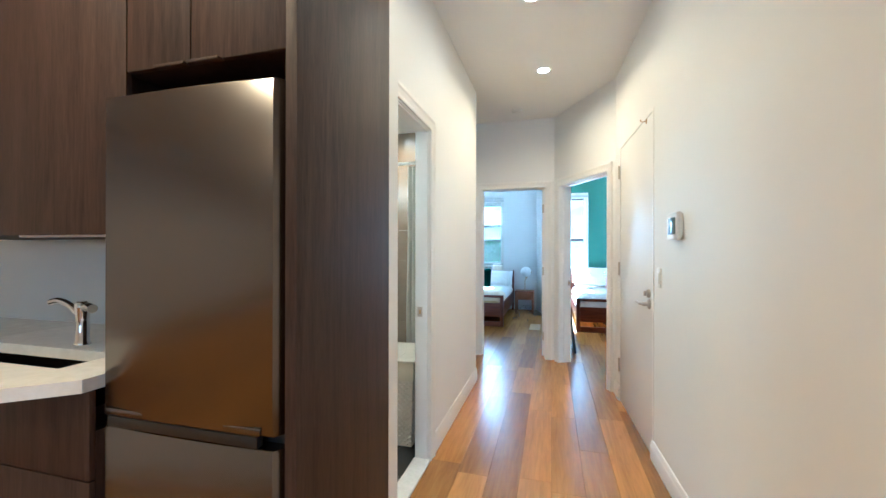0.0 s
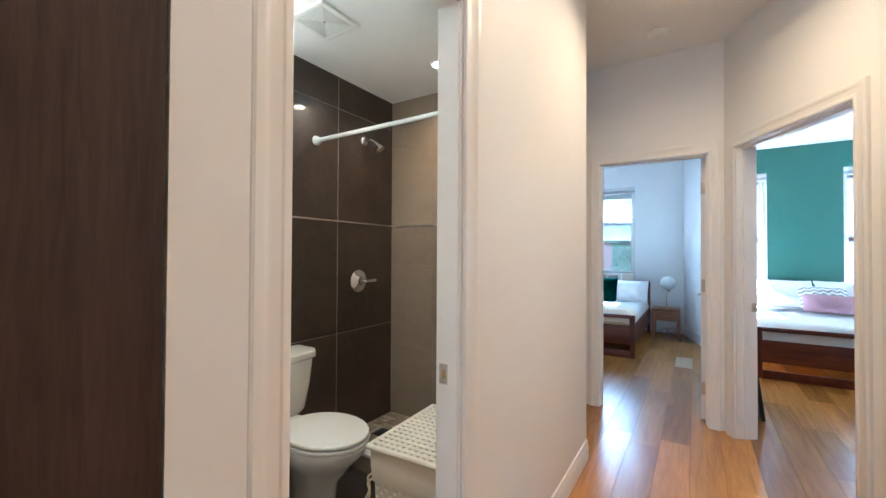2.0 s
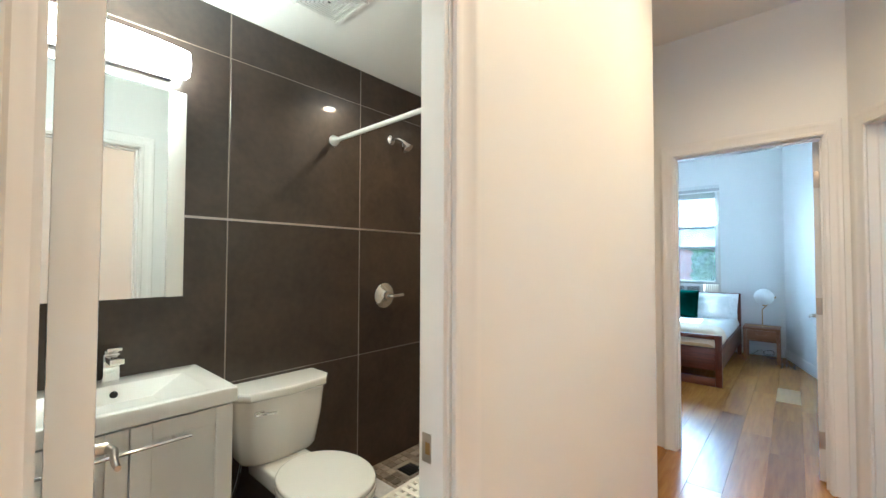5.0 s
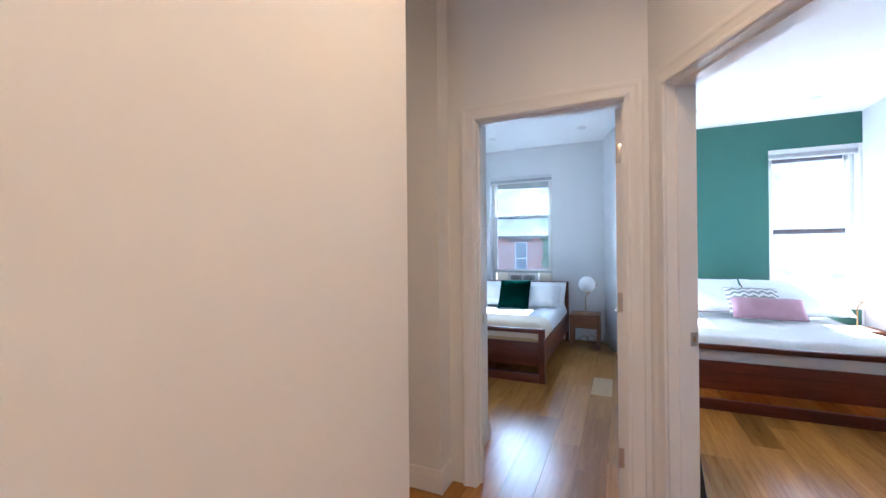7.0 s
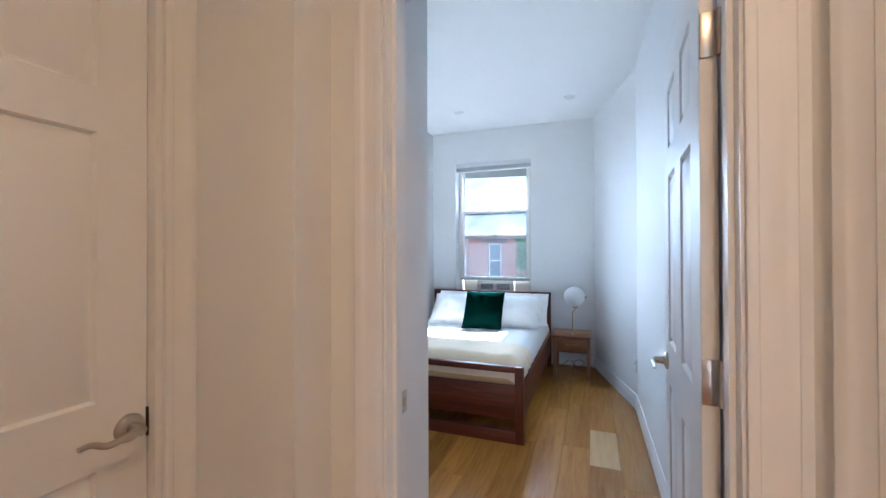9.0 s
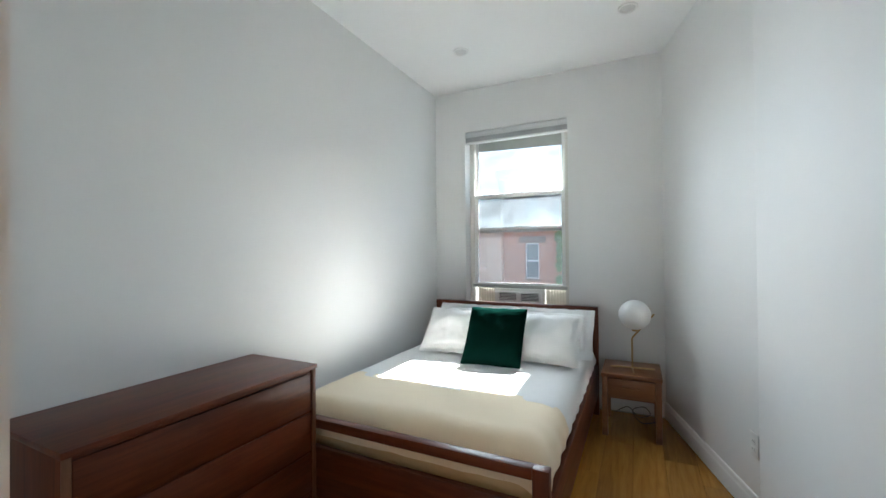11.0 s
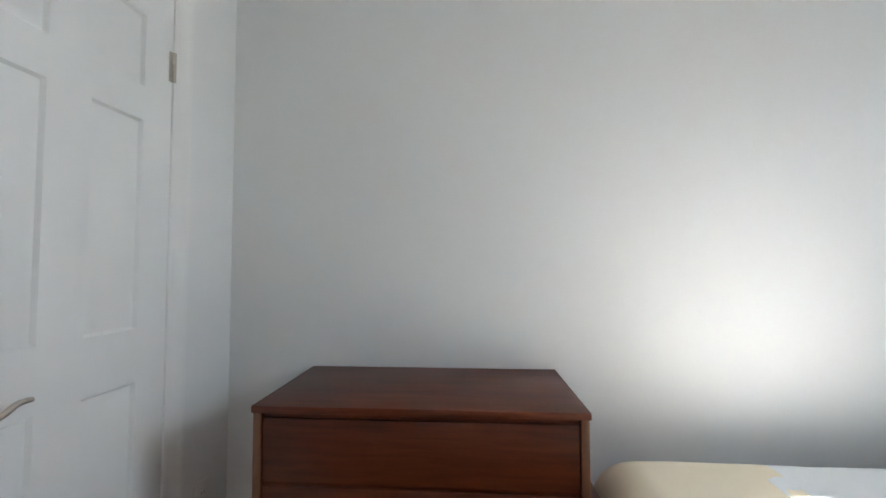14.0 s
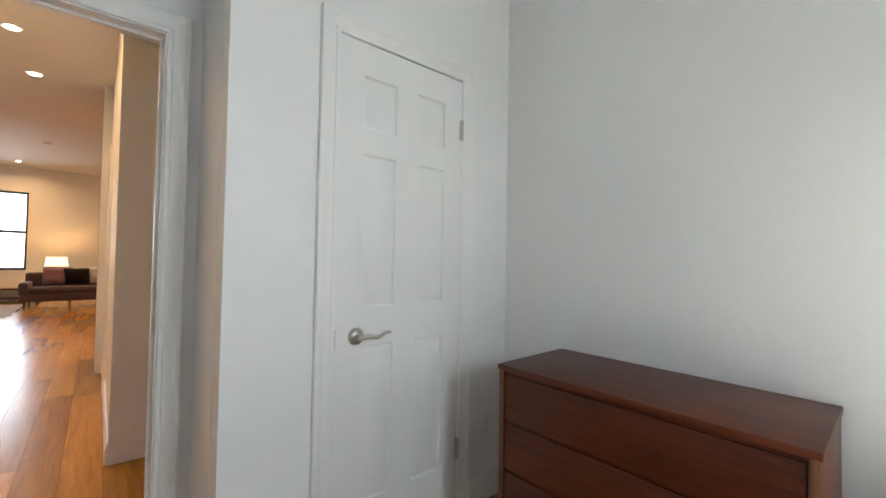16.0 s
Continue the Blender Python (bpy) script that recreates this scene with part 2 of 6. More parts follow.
M_LACQUER = painted("white_lacquer", (0.79, 0.78, 0.75), 0.28, 120, 0.03, 0.01)
M_PLASTIC = painted("white_plastic", (0.78, 0.78, 0.76), 0.4, 300, 0.03, 0.005)
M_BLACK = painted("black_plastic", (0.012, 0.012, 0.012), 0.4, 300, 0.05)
M_SCREEN = painted("dark_glass_screen", (0.12, 0.17, 0.18), 0.04, 30, 0.0)
M_MIRROR = metal("mirror_silver", (0.92, 0.93, 0.93), 0.012)
M_QUARTZ = stone("white_quartz", (0.68, 0.68, 0.66), (0.80, 0.80, 0.78), 20.0, 0.18)
M_SPLASH = painted("grey_glass_splash", (0.62, 0.64, 0.64), 0.22, 40, 0.0, 0.01)
M_LINEN = cloth("white_linen", (0.85, 0.85, 0.84), 700.0, 0.9, 0.55)
M_BLANKET = cloth("cream_blanket", (0.87, 0.75, 0.55), 900, 0.95, 0.2)
M_MATTRESS = cloth("beige_mattress_cover", (0.66, 0.47, 0.24), 500, 0.95, 0.2)
M_VELVET = cloth("dark_green_velvet", (0.0018, 0.0105, 0.008), 1200, 0.75, 0.4)
M_VELVET.node_tree.nodes["Principled BSDF"].inputs["Sheen Weight"].default_value = 0.008
M_VELVET.node_tree.nodes["Principled BSDF"].inputs["Sheen Tint"].default_value = (0.04, 0.32, 0.22, 1)
M_VELVET.node_tree.nodes["Principled BSDF"].inputs["Specular IOR Level"].default_value = 0.0
M_PINK = cloth("dusty_pink_cotton", (0.45, 0.27, 0.33), 800)
M_GREYCLOTH = cloth("grey_chevron", (0.30, 0.31, 0.31), 800)
M_CURTAIN = cloth("cream_curtain", (0.72, 0.68, 0.60), 400)
M_SOFA = cloth("brown_upholstery", (0.075, 0.045, 0.05), 600)
M_WICKER = painted("white_woven_cord", (0.70, 0.65, 0.56), 0.8, 300, 0.4, 0.06)
M_LINER = cloth("cream_liner", (0.72, 0.66, 0.52), 500)
M_GLOBE = glowing("opal_glass", (0.80, 0.80, 0.79), 0.0)
M_SPOT = glowing("lit_spot_lens", (1.0, 0.82, 0.60), 5.0)
M_SPOTOFF = painted("unlit_lens", (0.62, 0.62, 0.60), 0.3, 100, 0.02)
M_TUBE = glowing("lit_opal_shade", (1.0, 0.80, 0.52), 2.4)
M_SHADE = glowing("lit_lamp_shade", (1.0, 0.78, 0.38), 0.12)
M_GLASS = clear_glass("window_glass")
M_HAZY = clear_glass("dusty_window_glass", 0.05, (0.20, 0.24, 0.27))
M_DUSTY = clear_glass("faintly_dusty_glass", 0.012, (0.66, 0.66, 0.66))
M_FOG = clear_glass("fogged_storm_glass", 0.06, (0.42, 0.46, 0.49))
M_STREAK = clear_glass("streaked_window_glass", 0.05, (0.36, 0.39, 0.41))
M_VINYL = painted("pale_window_frame", (0.70, 0.68, 0.63), 0.4, 200, 0.03)
M_GREYFRAME = painted("grey_sash_rail", (0.40, 0.41, 0.39), 0.4, 200, 0.03)
M_BLIND = painted("white_blind", (0.72, 0.73, 0.73), 0.5, 200, 0.05)
M_FOLD = cloth("grey_blind_cloth", (0.46, 0.47, 0.48), 900, 0.9, 0.1)
M_PLEAT = painted("cream_accordion_plastic", (0.80, 0.76, 0.66), 0.5, 200, 0.03)
M_TEAK = timber("lighter_walnut_nightstand", (0.13, 0.045, 0.016), (0.33, 0.14, 0.055), 'X', 0.4, 1.0, 0.10, 0.05)
M_RUG = cloth("pale_grey_rug", (0.45, 0.44, 0.43), 300, 0.95, 0.5)

# ---- mesh helpers ----


def mesh_of(name, bm, mat, smooth=None):
    bm.normal_update()
    me = bpy.data.meshes.new(name)
    if smooth is not None:
        for f in bm.faces:
            f.smooth = True
        for e in bm.edges:
            if len(e.link_faces) == 2 and e.calc_face_angle(3.2) > radians(smooth):
                e.smooth = False
    bm.to_mesh(me)
    bm.free()
    for k in (mat if isinstance(mat, (list, tuple)) else [mat]):
        me.materials.append(k)
    return me


def part(name, bm, mat, parent=None, label="", smooth=40):
    ob = new(name, mesh_of(name, bm, mat, smooth))
    if parent is not None:
        ob.parent = parent
    return tagged(ob, label)


def structure(name, bm, mat, smooth=None, label=""):
    return tagged(new(name, mesh_of(name, bm, mat, smooth)), label, "", "", "structure")


def thing(name, label, category, place=(0, 0, 0), rz=0, group=""):
    ob = new(name)
    ob.empty_display_size = 0.1
    ob.matrix_world = pose(*place, 0, 0, rz)
    return tagged(ob, label, category, group)


def block(bm, lo, hi, m=None, bevel=0.0, seg=2):
    """Adds a box between two corners, with rounded edges if asked."""
    got = bmesh.ops.create_cube(bm, size=1)["verts"]
    c = [(a + b) / 2 for a, b in zip(lo, hi)]
    s = [abs(b - a) for a, b in zip(lo, hi)]
    for v in got:
        v.co = Vector((v.co[k] * s[k] + c[k] for k in range(3)))
    if bevel:
        edges = list({e for v in got for e in v.link_edges})
        res = bmesh.ops.bevel(bm, geom=edges, offset=min(bevel, min(s) * 0.45), segments=seg, profile=0.5, affect='EDGES')
        got = list({v for f in res["faces"] for v in f.verts})
    if m is not None:
        bmesh.ops.transform(bm, matrix=m, verts=got)
    return got


def box(lo, hi, bevel=0.0, seg=2, m=None):
    bm = bmesh.new()
    block(bm, lo, hi, m, bevel, seg)
    return bm


def boxes(rows, bevel=0.0, seg=2):
    bm = bmesh.new()
    for lo, hi in rows:
        block(bm, lo, hi, None, bevel, seg)
    return bm


def lathe(profile, steps=28, m=None, bm=None):
    """Turns a profile of (radius, height) round the z axis."""
    bm = bm or bmesh.new()
    rings, made = [], []
    for r, z in profile:
        if r < 1e-5:
            rings.append([bm.verts.new((0, 0, z))])
        else:
            rings.append([bm.verts.new((r * math.cos(a), r * math.sin(a), z)) for a in (2 * math.pi * k / steps for k in range(steps))])
        made += rings[-1]
    for a, b in zip(rings, rings[1:]):
        for k in range(steps):
            q = [a[k % len(a)], a[(k + 1) % len(a)], b[(k + 1) % len(b)], b[k % len(b)]]
            u = []
            for v in q:
                if v not in u:
                    u.append(v)
            if len(u) > 2:
                bm.faces.new(u)
    if m is not None:
        bmesh.ops.transform(bm, matrix=m, verts=made)
    return bm


def tube(points, radius, steps=10, bm=None, taper=None):
    """A round bar along a line of points."""
    bm = bm or bmesh.new()
    pts = [Vector(p) for p in points]
    rings = []
    side = None
    for k, p in enumerate(pts):
        d = (pts[min(k + 1, len(pts) - 1)] - pts[max(k - 1, 0)]).normalized()
        if side is None:
            side = d.orthogonal().normalized()
        side = (side - d * side.dot(d)).normalized()
        up = d.cross(side)
        r = radius * (taper[k] if taper else 1)
        rings.append([bm.verts.new(p + (side * math.cos(a) + up * math.sin(a)) * r) for a in (2 * math.pi * j / steps for j in range(steps))])
    for a, b in zip(rings, rings[1:]):
        for j in range(steps):
            bm.faces.new((a[j], a[(j + 1) % steps], b[(j + 1) % steps], b[j]))
    bm.faces.new(rings[0][::-1])
    bm.faces.new(rings[-1])
    return bm


def along_to(p, q):
    """Pose whose z axis runs from p to q, at p."""
    return Matrix.Translation(p) @ (Vector(q) - Vector(p)).to_track_quat('Z', 'Y').to_matrix().to_4x4()


def rod(p, q, r, steps=14, bm=None):
    n = (Vector(q) - Vector(p)).length
    return lathe([(0, 0), (r, 0), (r, n), (0, n)], steps, along_to(p, q), bm)


def run_frame(p0, p1, side):
    """Pose of a wall's face: x along it, y into the wall (side 1: to the left of the way), z up."""
    a, b = Vector((*p0, 0)), Vector((*p1, 0))
    d = (b - a).normalized()
    n = Vector((-d.y, d.x, 0)) * side
    m = Matrix.Identity(4)
    for k in range(3):
        m[k][0], m[k][1], m[k][2], m[k][3] = d[k], n[k], (0, 0, 1)[k], a[k]
    return m, (b - a).length


def extrude_run(profile, p0, p1, side, s0=0.0, s1=None):
    """Sweeps a (out, up) profile straight along a wall's face; out points away from the wall."""
    m, n = run_frame(p0, p1, side)
    s1 = n if s1 is None else s1
    bm = bmesh.new()
    rows = [[bm.verts.new(m @ Vector((s, -o, z))) for o, z in profile] for s in (s0, s1)]
    c = len(profile)
    for k in range(c):
        bm.faces.new((rows[0][k], rows[0][(k + 1) % c], rows[1][(k + 1) % c], rows[1][k]))
    bm.faces.new(rows[0]); bm.faces.new(rows[1][::-1])
    bmesh.ops.recalc_face_normals(bm, faces=bm.faces)
    return bm


BASE = [(0, 0.004), (0.015, 0.004), (0.015, 0.085), (0.012, 0.095), (0.010, 0.100), (0.010, 0.110), (0.006, 0.122), (0, 0.125)]
CASE = [(0.0, 0.0), (0.0, 0.011), (0.006, 0.014), (0.016, 0.014), (0.020, 0.011), (0.042, 0.013), (0.052, 0.017), (0.060, 0.021), (0.072, 0.021), (0.076, 0.017), (0.076, 0.0)]


def baseboard(p0, p1, side, s0=0.0, s1=None, z=0.0):
    return structure("baseboard", extrude_run([(o, u + z) for o, u in BASE], p0, p1, side, s0, s1), M_TRIM, 30)


def casing(name, p0, p1, side, a, b, h, z0=0.0, off=0.006):
    """Moulded trim round an opening from a to b along a wall's face."""
    m, _ = run_frame(p0, p1, side)
    bm = bmesh.new()
    rows = []
    for sx, zz, du, dz in ((a - off, z0, -1, 0), (a - off, h + off, -1, 1), (b + off, h + off, 1, 1), (b + off, z0, 1, 0)):
        rows.append([bm.verts.new(m @ Vector((sx + du * u, -o, zz + dz * u))) for u, o in CASE])
    for r, q in zip(rows, rows[1:]):
        for k in range(len(CASE)):
            bm.faces.new((r[k], r[(k + 1) % len(CASE)], q[(k + 1) % len(CASE)], q[k]))
    bm.faces.new(rows[0]); bm.faces.new(rows[-1])
    bmesh.ops.recalc_face_normals(bm, faces=bm.faces)
    return structure(name, bm, M_TRIM, 30)


def jamb(name, p0, p1, side, a, b, h, depth, t=0.02, stop=0.5, near=0.011):
    """Flat lining of an opening, with a door stop."""
    m, _ = run_frame(p0, p1, side)
    bm = bmesh.new()
    for lo, hi in (((a - t, 0.002, 0.002), (a, depth, h)), ((b, 0.002, 0.002), (b + t, depth, h)), ((a - t, 0.002, h), (b + t, depth, h + t)),
                   ((a, depth * stop - 0.016, 0.004), (a + near, depth * stop + 0.016, h)), ((b - 0.011, depth * stop - 0.016, 0.004), (b, depth * stop + 0.016, h)),
                   ((a + 0.011, depth * stop - 0.016, h - 0.011), (b - 0.011, depth * stop + 0.016, h))):
        block(bm, lo, hi, m)
    return structure(name, bm, M_TRIM)


def wall(name, p0, p1, side, thick, z0, z1, holes=(), mat=None):
    """A wall with thickness, and openings (from, to, bottom, top) that go through it."""
    m, n = run_frame(p0, p1, side)
    bm = bmesh.new()
    at = 0.0
    for a, b, lo, hi in sorted(holes):
        if a > at:
            block(bm, (at, 0, z0), (a, thick, z1), m)
        if lo > z0:
            block(bm, (a, 0, z0), (b, thick, lo), m)
        if hi < z1:
            block(bm, (a, 0, hi), (b, thick, z1), m)
        at = b
    if at < n:
        block(bm, (at, 0, z0), (n, thick, z1), m)
    bmesh.ops.remove_doubles(bm, verts=bm.verts, dist=0.0005)
    return structure(name, bm, mat or M_WALL)


# ---- the shell ----
H1 = 2.86                      # ceiling of hall and bedrooms
HD = 2.03                      # door openings
LX = -0.487                    # hall's left wall
# hall, left wall with the bathroom door
HL0, HL1 = (LX, 1.452), (LX, 3.735)
BA, BB = 1.572 - 1.452, 2.157 - 1.452
wall("wall_hall_left", HL0, HL1, 1, 0.08, 0, H1, [(BA - 0.02, BB + 0.02, 0, HD + 0.02)])
casing("bathroom_door_casing", HL0, HL1, 1, BA, BB, HD)
casing("bathroom_door_casing_inner", (LX - 0.080, 3.735), (LX - 0.080, 1.455), 1, 3.735 - 2.157, 3.735 - 1.572, HD)
jamb("bathroom_door_jamb", HL0, HL1, 1, BA, BB, HD, 0.08, 0.02, 0.30, 0.002)
baseboard(HL0, HL1, 1, BB + 0.085, None)
# alcove beside the hall
wall("wall_alcove_near", (-1.09, 3.735), (LX - 0.080, 3.735), -1, 0.095, 0, H1)
ALC0, ALC1 = (-1.09, 3.735), (-1.09, 4.55)
wall("wall_alcove", ALC0, ALC1, 1, 0.12, 0, H1, [(0.06, 0.745, 0, HD + 0.02)])
casing("alcove_door_casing", ALC0, ALC1, 1, 0.07, 0.735, HD)
jamb("alcove_door_jamb", ALC0, ALC1, 1, 0.08, 0.725, HD, 0.12, 0.02, 0.6)
wall("wall_alcove_far", (-1.21, 4.55), (-0.75, 4.55), 1, 0.14, 0, H1)
baseboard((-1.09, 4.55), (-0.75, 4.55), 1)
baseboard((-0.75, 4.55), (-0.75, 4.69), 1, -0.015, None)
# wall with the first bedroom's door
D0, D1 = (-2.16, 4.69), (0.272, 4.69)
DA, DB = -0.585 + 2.16, 0.165 + 2.16
wall("wall_bedroom_front", D0, D1, 1, 0.115, 0, H1, [(DA - 0.02, DB + 0.02, 0, HD + 0.02)])
casing("bedroom_door_casing", D0, D1, 1, DA, DB, HD)
casing("bedroom_door_casing_inner", (0.272, 4.805), (-2.16, 4.805), 1, 0.272 - 0.165, 0.272 + 0.585, HD)
jamb("bedroom_door_jamb", D0, D1, 1, DA, DB, HD, 0.115, 0.02, 0.45)
# slanting wall with the teal bedroom's door
G0, G1 = (0.272, 4.69), (0.800, 3.71)
GA, GB = 0.125, 0.99
wall("wall_slant", G0, G1, 1, 0.14, 0, H1, [(GA - 0.02, GB + 0.02, 0, HD + 0.02)])
casing("teal_door_casing", G0, G1, 1, GA, GB, HD)
jamb("teal_door_jamb", G0, G1, 1, GA, GB, HD, 0.14, 0.02, 0.45)
# hall, right wall with the flat door
R0, R1 = (0.800, 3.71), (0.970, -0.70)
RA, RB = 0.185, 1.155
wall("wall_hall_right", R0, R1, 1, 0.14, 0, H1, [(RA, RB, 0, 2.168)])
baseboard(R0, R1, 1, 0.0, RA - 0.006)
baseboard(R0, R1, 1, RB + 0.006, None)
# bedroom
BL0, BL1 = (-2.041, 5.275), (-2.054, 8.665)
wall("wall_bedroom_left", BL0, BL1, 1, 0.14, 0, H1)
baseboard(BL0, BL1, 1)
C0, C1 = (-0.708, 5.26), (-2.041, 5.275)
CA, CB = 1.082 - 0.708, 1.702 - 0.708
wall("wall_closet_front", C0, C1, 1, 0.10, 0, H1, [(CA - 0.003, CB + 0.005, 0, HD + 0.008)])
casing("closet_door_casing", C0, C1, 1, CA, CB, HD + 0.004, 0.0, 0.003)
baseboard(C0, C1, 1, 0.0, CA - 0.085)
baseboard(C0, C1, 1, CB + 0.085, None)
wall("wall_closet_side", (-0.708, 4.805), (-0.708, 5.16), 1, 0.10, 0, H1)
baseboard((-0.708, 4.805), (-0.708, 5.26), 1)
W0, W1 = (-2.25, 8.665), (2.80, 8.665)


def wx(x):
    return x + 2.25


WIN1 = (-1.740, -0.782, 0.60, 2.455)
WIN2 = (0.12, 0.985, 0.60, 2.50)
WIN3 = (1.805, 2.64, 0.60, 2.50)
wall("wall_window_side", W0, W1, 1, 0.32, 0, H1, [(wx(w[0]), wx(w[1]), w[2], w[3]) for w in (WIN1, WIN2, WIN3)])
K = (0.255, 7.47)
wall("wall_between_slant", (-0.065, 8.665), K, 1, 0.10, 0, H1)
wall("wall_between", K, (0.268, 4.805), 1, 0.10, 0, H1)
baseboard((-0.065, 8.665), K, 1)
baseboard(K, (0.268, 4.805), 1)
baseboard((-2.054, 8.665), (-0.065, 8.665), 1)
# teal bedroom: painted skin on the window wall, side walls
bm = bmesh.new()
for lo, hi in (((0.05, 8.66, 0.0), (0.12, 8.6645, H1)), ((0.12, 8.66, 2.50), (0.985, 8.6645, H1)), ((0.985, 8.66, 0), (1.805, 8.6645, H1)),
               ((1.805, 8.66, 2.50), (2.665, 8.6645, H1)), ((0.12, 8.66, 0.0), (0.985, 8.6645, 0.60)), ((1.805, 8.66, 0), (2.64, 8.6645, 0.60))):
    block(bm, lo, hi)
bmesh.ops.remove_doubles(bm, verts=bm.verts, dist=0.0005)
structure("wall_teal_paint", bm, M_TEAL)
wall("wall_teal_right", (2.665, 8.665), (2.665, 3.60), 1, 0.14, 0, H1)
wall("wall_teal_front", (2.665, 3.60), (0.95, 3.60), 1, 0.12, 0, H1)
# kitchen back wall, living room
wall("wall_kitchen_back", (-3.6, 1.354), (-0.412, 1.354), 1, 0.098, 0, 2.86)
wall("wall_living_left", (-3.6, -7.0), (-3.6, 1.354), 1, 0.12, 0, 3.2)
wall("wall_living_end", (3.2, -7.0), (-3.6, -7.0), 1, 0.15, 0, 3.2, [(1.40, 2.32, 0.75, 2.60)])
wall("wall_living_right", (3.2, -0.70), (3.2, -7.0), 1, 0.12, 0, 3.2)
wall("wall_living_near", (0.970, -0.70), (3.32, -0.70), 1, 0.12, 0, 3.2)
# bathroom
TX, TY0, TY1, BZ = -1.9212, 1.453, 3.5572, 2.46
wall("wall_bath_tiled", (TX, TY0), (TX, TY1), 1, 0.12, 0, H1, (), M_GROUT)
wall("wall_bath_shower_end", (TX, TY1), (LX - 0.080, TY1), 1, 0.075, 0, H1, (), M_GROUT)
# ceilings
structure("ceiling_main", boxes([((-2.25, 1.354, H1), (2.80, 8.98, H1 + 0.15)), ((-3.72, -0.70, H1), (1.11, 1.354, H1 + 0.15))]), M_CEIL)
structure("ceiling_living", box((-3.72, -7.15, 3.2), (3.32, -0.70, 3.35)), M_CEIL)
structure("wall_living_drop", box((-3.6, -0.70, H1 + 0.15), (3.2, -0.58, 3.2)), M_CEIL)
structure("ceiling_bathroom", box((TX, TY0, BZ), (LX - 0.080, TY1, BZ + 0.12)), M_CEIL)
# slab under all floors
structure("floor_slab", box((-3.8, -7.2, -0.30), (3.4, 8.95, -0.022)), M_GROUT)
structure("floor_bathroom", box((TX, TY0, -0.02), (LX - 0.03, TY1, 0.006)), M_GROUT)
structure("door_sill_marble", box((LX - 0.095, 1.574, 0.0), (LX + 0.012, 2.155, 0.018), 0.006), M_MARBLE)

# ---- doors, handles, small fixtures ----


def six_panel(w, h, t, cols=None):
    """A moulded six-panel slab: x from 0 to w, y from 0 (front) to t, z from 0."""
    a = 0.165 * w
    g = 0.17 * w
    p = (w - 2 * a - g) / 2
    xs = [0, a, a + p, a + p + g, w - a, w]
    zs = [0, 0.235, 0.835, 0.985, 1.585, 1.685, 1.895, h]
    bm = bmesh.new()
    for y, flip in ((0.0, False), (t, True)):
        grid = [[bm.verts.new((x, y, z)) for x in xs] for z in zs]
        sunk = []
        for i in range(len(zs) - 1):
            for j in range(len(xs) - 1):
                q = [grid[i][j], grid[i][j + 1], grid[i + 1][j + 1], grid[i + 1][j]]
                f = bm.faces.new(q[::-1] if flip else q)
                if j in (1, 3) and i in (1, 3, 5):
                    sunk.append(f)
        bm.normal_update()
        bmesh.ops.inset_individual(bm, faces=sunk, thickness=0.009, depth=-0.010)
        bmesh.ops.inset_individual(bm, faces=sunk, thickness=0.006, depth=0.0)
        bmesh.ops.inset_individual(bm, faces=sunk, thickness=0.018, depth=0.007)
    for lo, hi in (((0, 0.0005, 0), (0.0008, t - 0.0005, h)), ((w - 0.0008, 0.0005, 0), (w, t - 0.0005, h)), ((0, 0.0005, h - 0.0008), (w, t - 0.0005, h)), ((0, 0.0005, 0), (w, t - 0.0005, 0.0008))):
        block(bm, lo, hi)
    return bm


def curve_points(pts, n=6):
    """Points of a smooth line through the given ones."""
    out = []
    P = [Vector(p) for p in pts]
    for k in range(len(P) - 1):
        a, b, c, d = P[max(k - 1, 0)], P[k], P[k + 1], P[min(k + 2, len(P) - 1)]
        for j in range(n):
            u = j / n
            out.append(0.5 * ((2 * b) + (c - a) * u + (2 * a - 5 * b + 4 * c - d) * u * u + (3 * b - a - 3 * c + d) * u ** 3))
    return out + [P[-1]]


def lever_handle(parent, x, z, y0, out, sign, label="satin nickel lever handle", wave=True):
    """A lever on a round rose. out: -1 or 1, the way it stands off along y; sign: the way the lever points along x."""
    root = part("handle", lathe([(0, 0), (0.033, 0), (0.033, 0.004), (0.028, 0.010), (0.014, 0.014), (0.012, 0.045), (0, 0.046)], 24,
                                along_to((x, y0, z), (x, y0 + out, z))), M_NICKEL, parent, label)
    k = 0.012 if wave else 0.0
    pts = curve_points([(x, y0 + out * 0.042, z), (x + sign * 0.03, y0 + out * 0.052, z + k * 0.3), (x + sign * 0.07, y0 + out * 0.05, z - k * 0.2),
                        (x + sign * 0.10, y0 + out * 0.05, z + k), (x + sign * 0.125, y0 + out * 0.052, z + k * 1.1)])
    n = len(pts)
    part("lever", tube(pts, 0.0095, 10, None, [1 - 0.45 * i / n for i in range(n)]), M_NICKEL, root)
    return root


def hinge(parent, x, y, z, length=0.095):
    """Barrel and leaves of a butt hinge."""
    bm = bmesh.new()
    for k in range(5):
        rod((x, y, z - length / 2 + k * length / 5 + 0.0006), (x, y, z - length / 2 + (k + 1) * length / 5 - 0.0006), 0.0065, 12, bm)
    block(bm, (x - 0.014, y + 0.003, z - length / 2), (x + 0.014, y + 0.0055, z + length / 2))
    return part("hinge", bm, M_NICKEL, parent)


def place_on(ob, p0, p1, side, s):
    """Stands a thing on a wall's face, its x axis along the wall and its y axis into it."""
    m, _ = run_frame(p0, p1, side)
    ob.matrix_world = m @ Matrix.Translation((s, 0, 0))


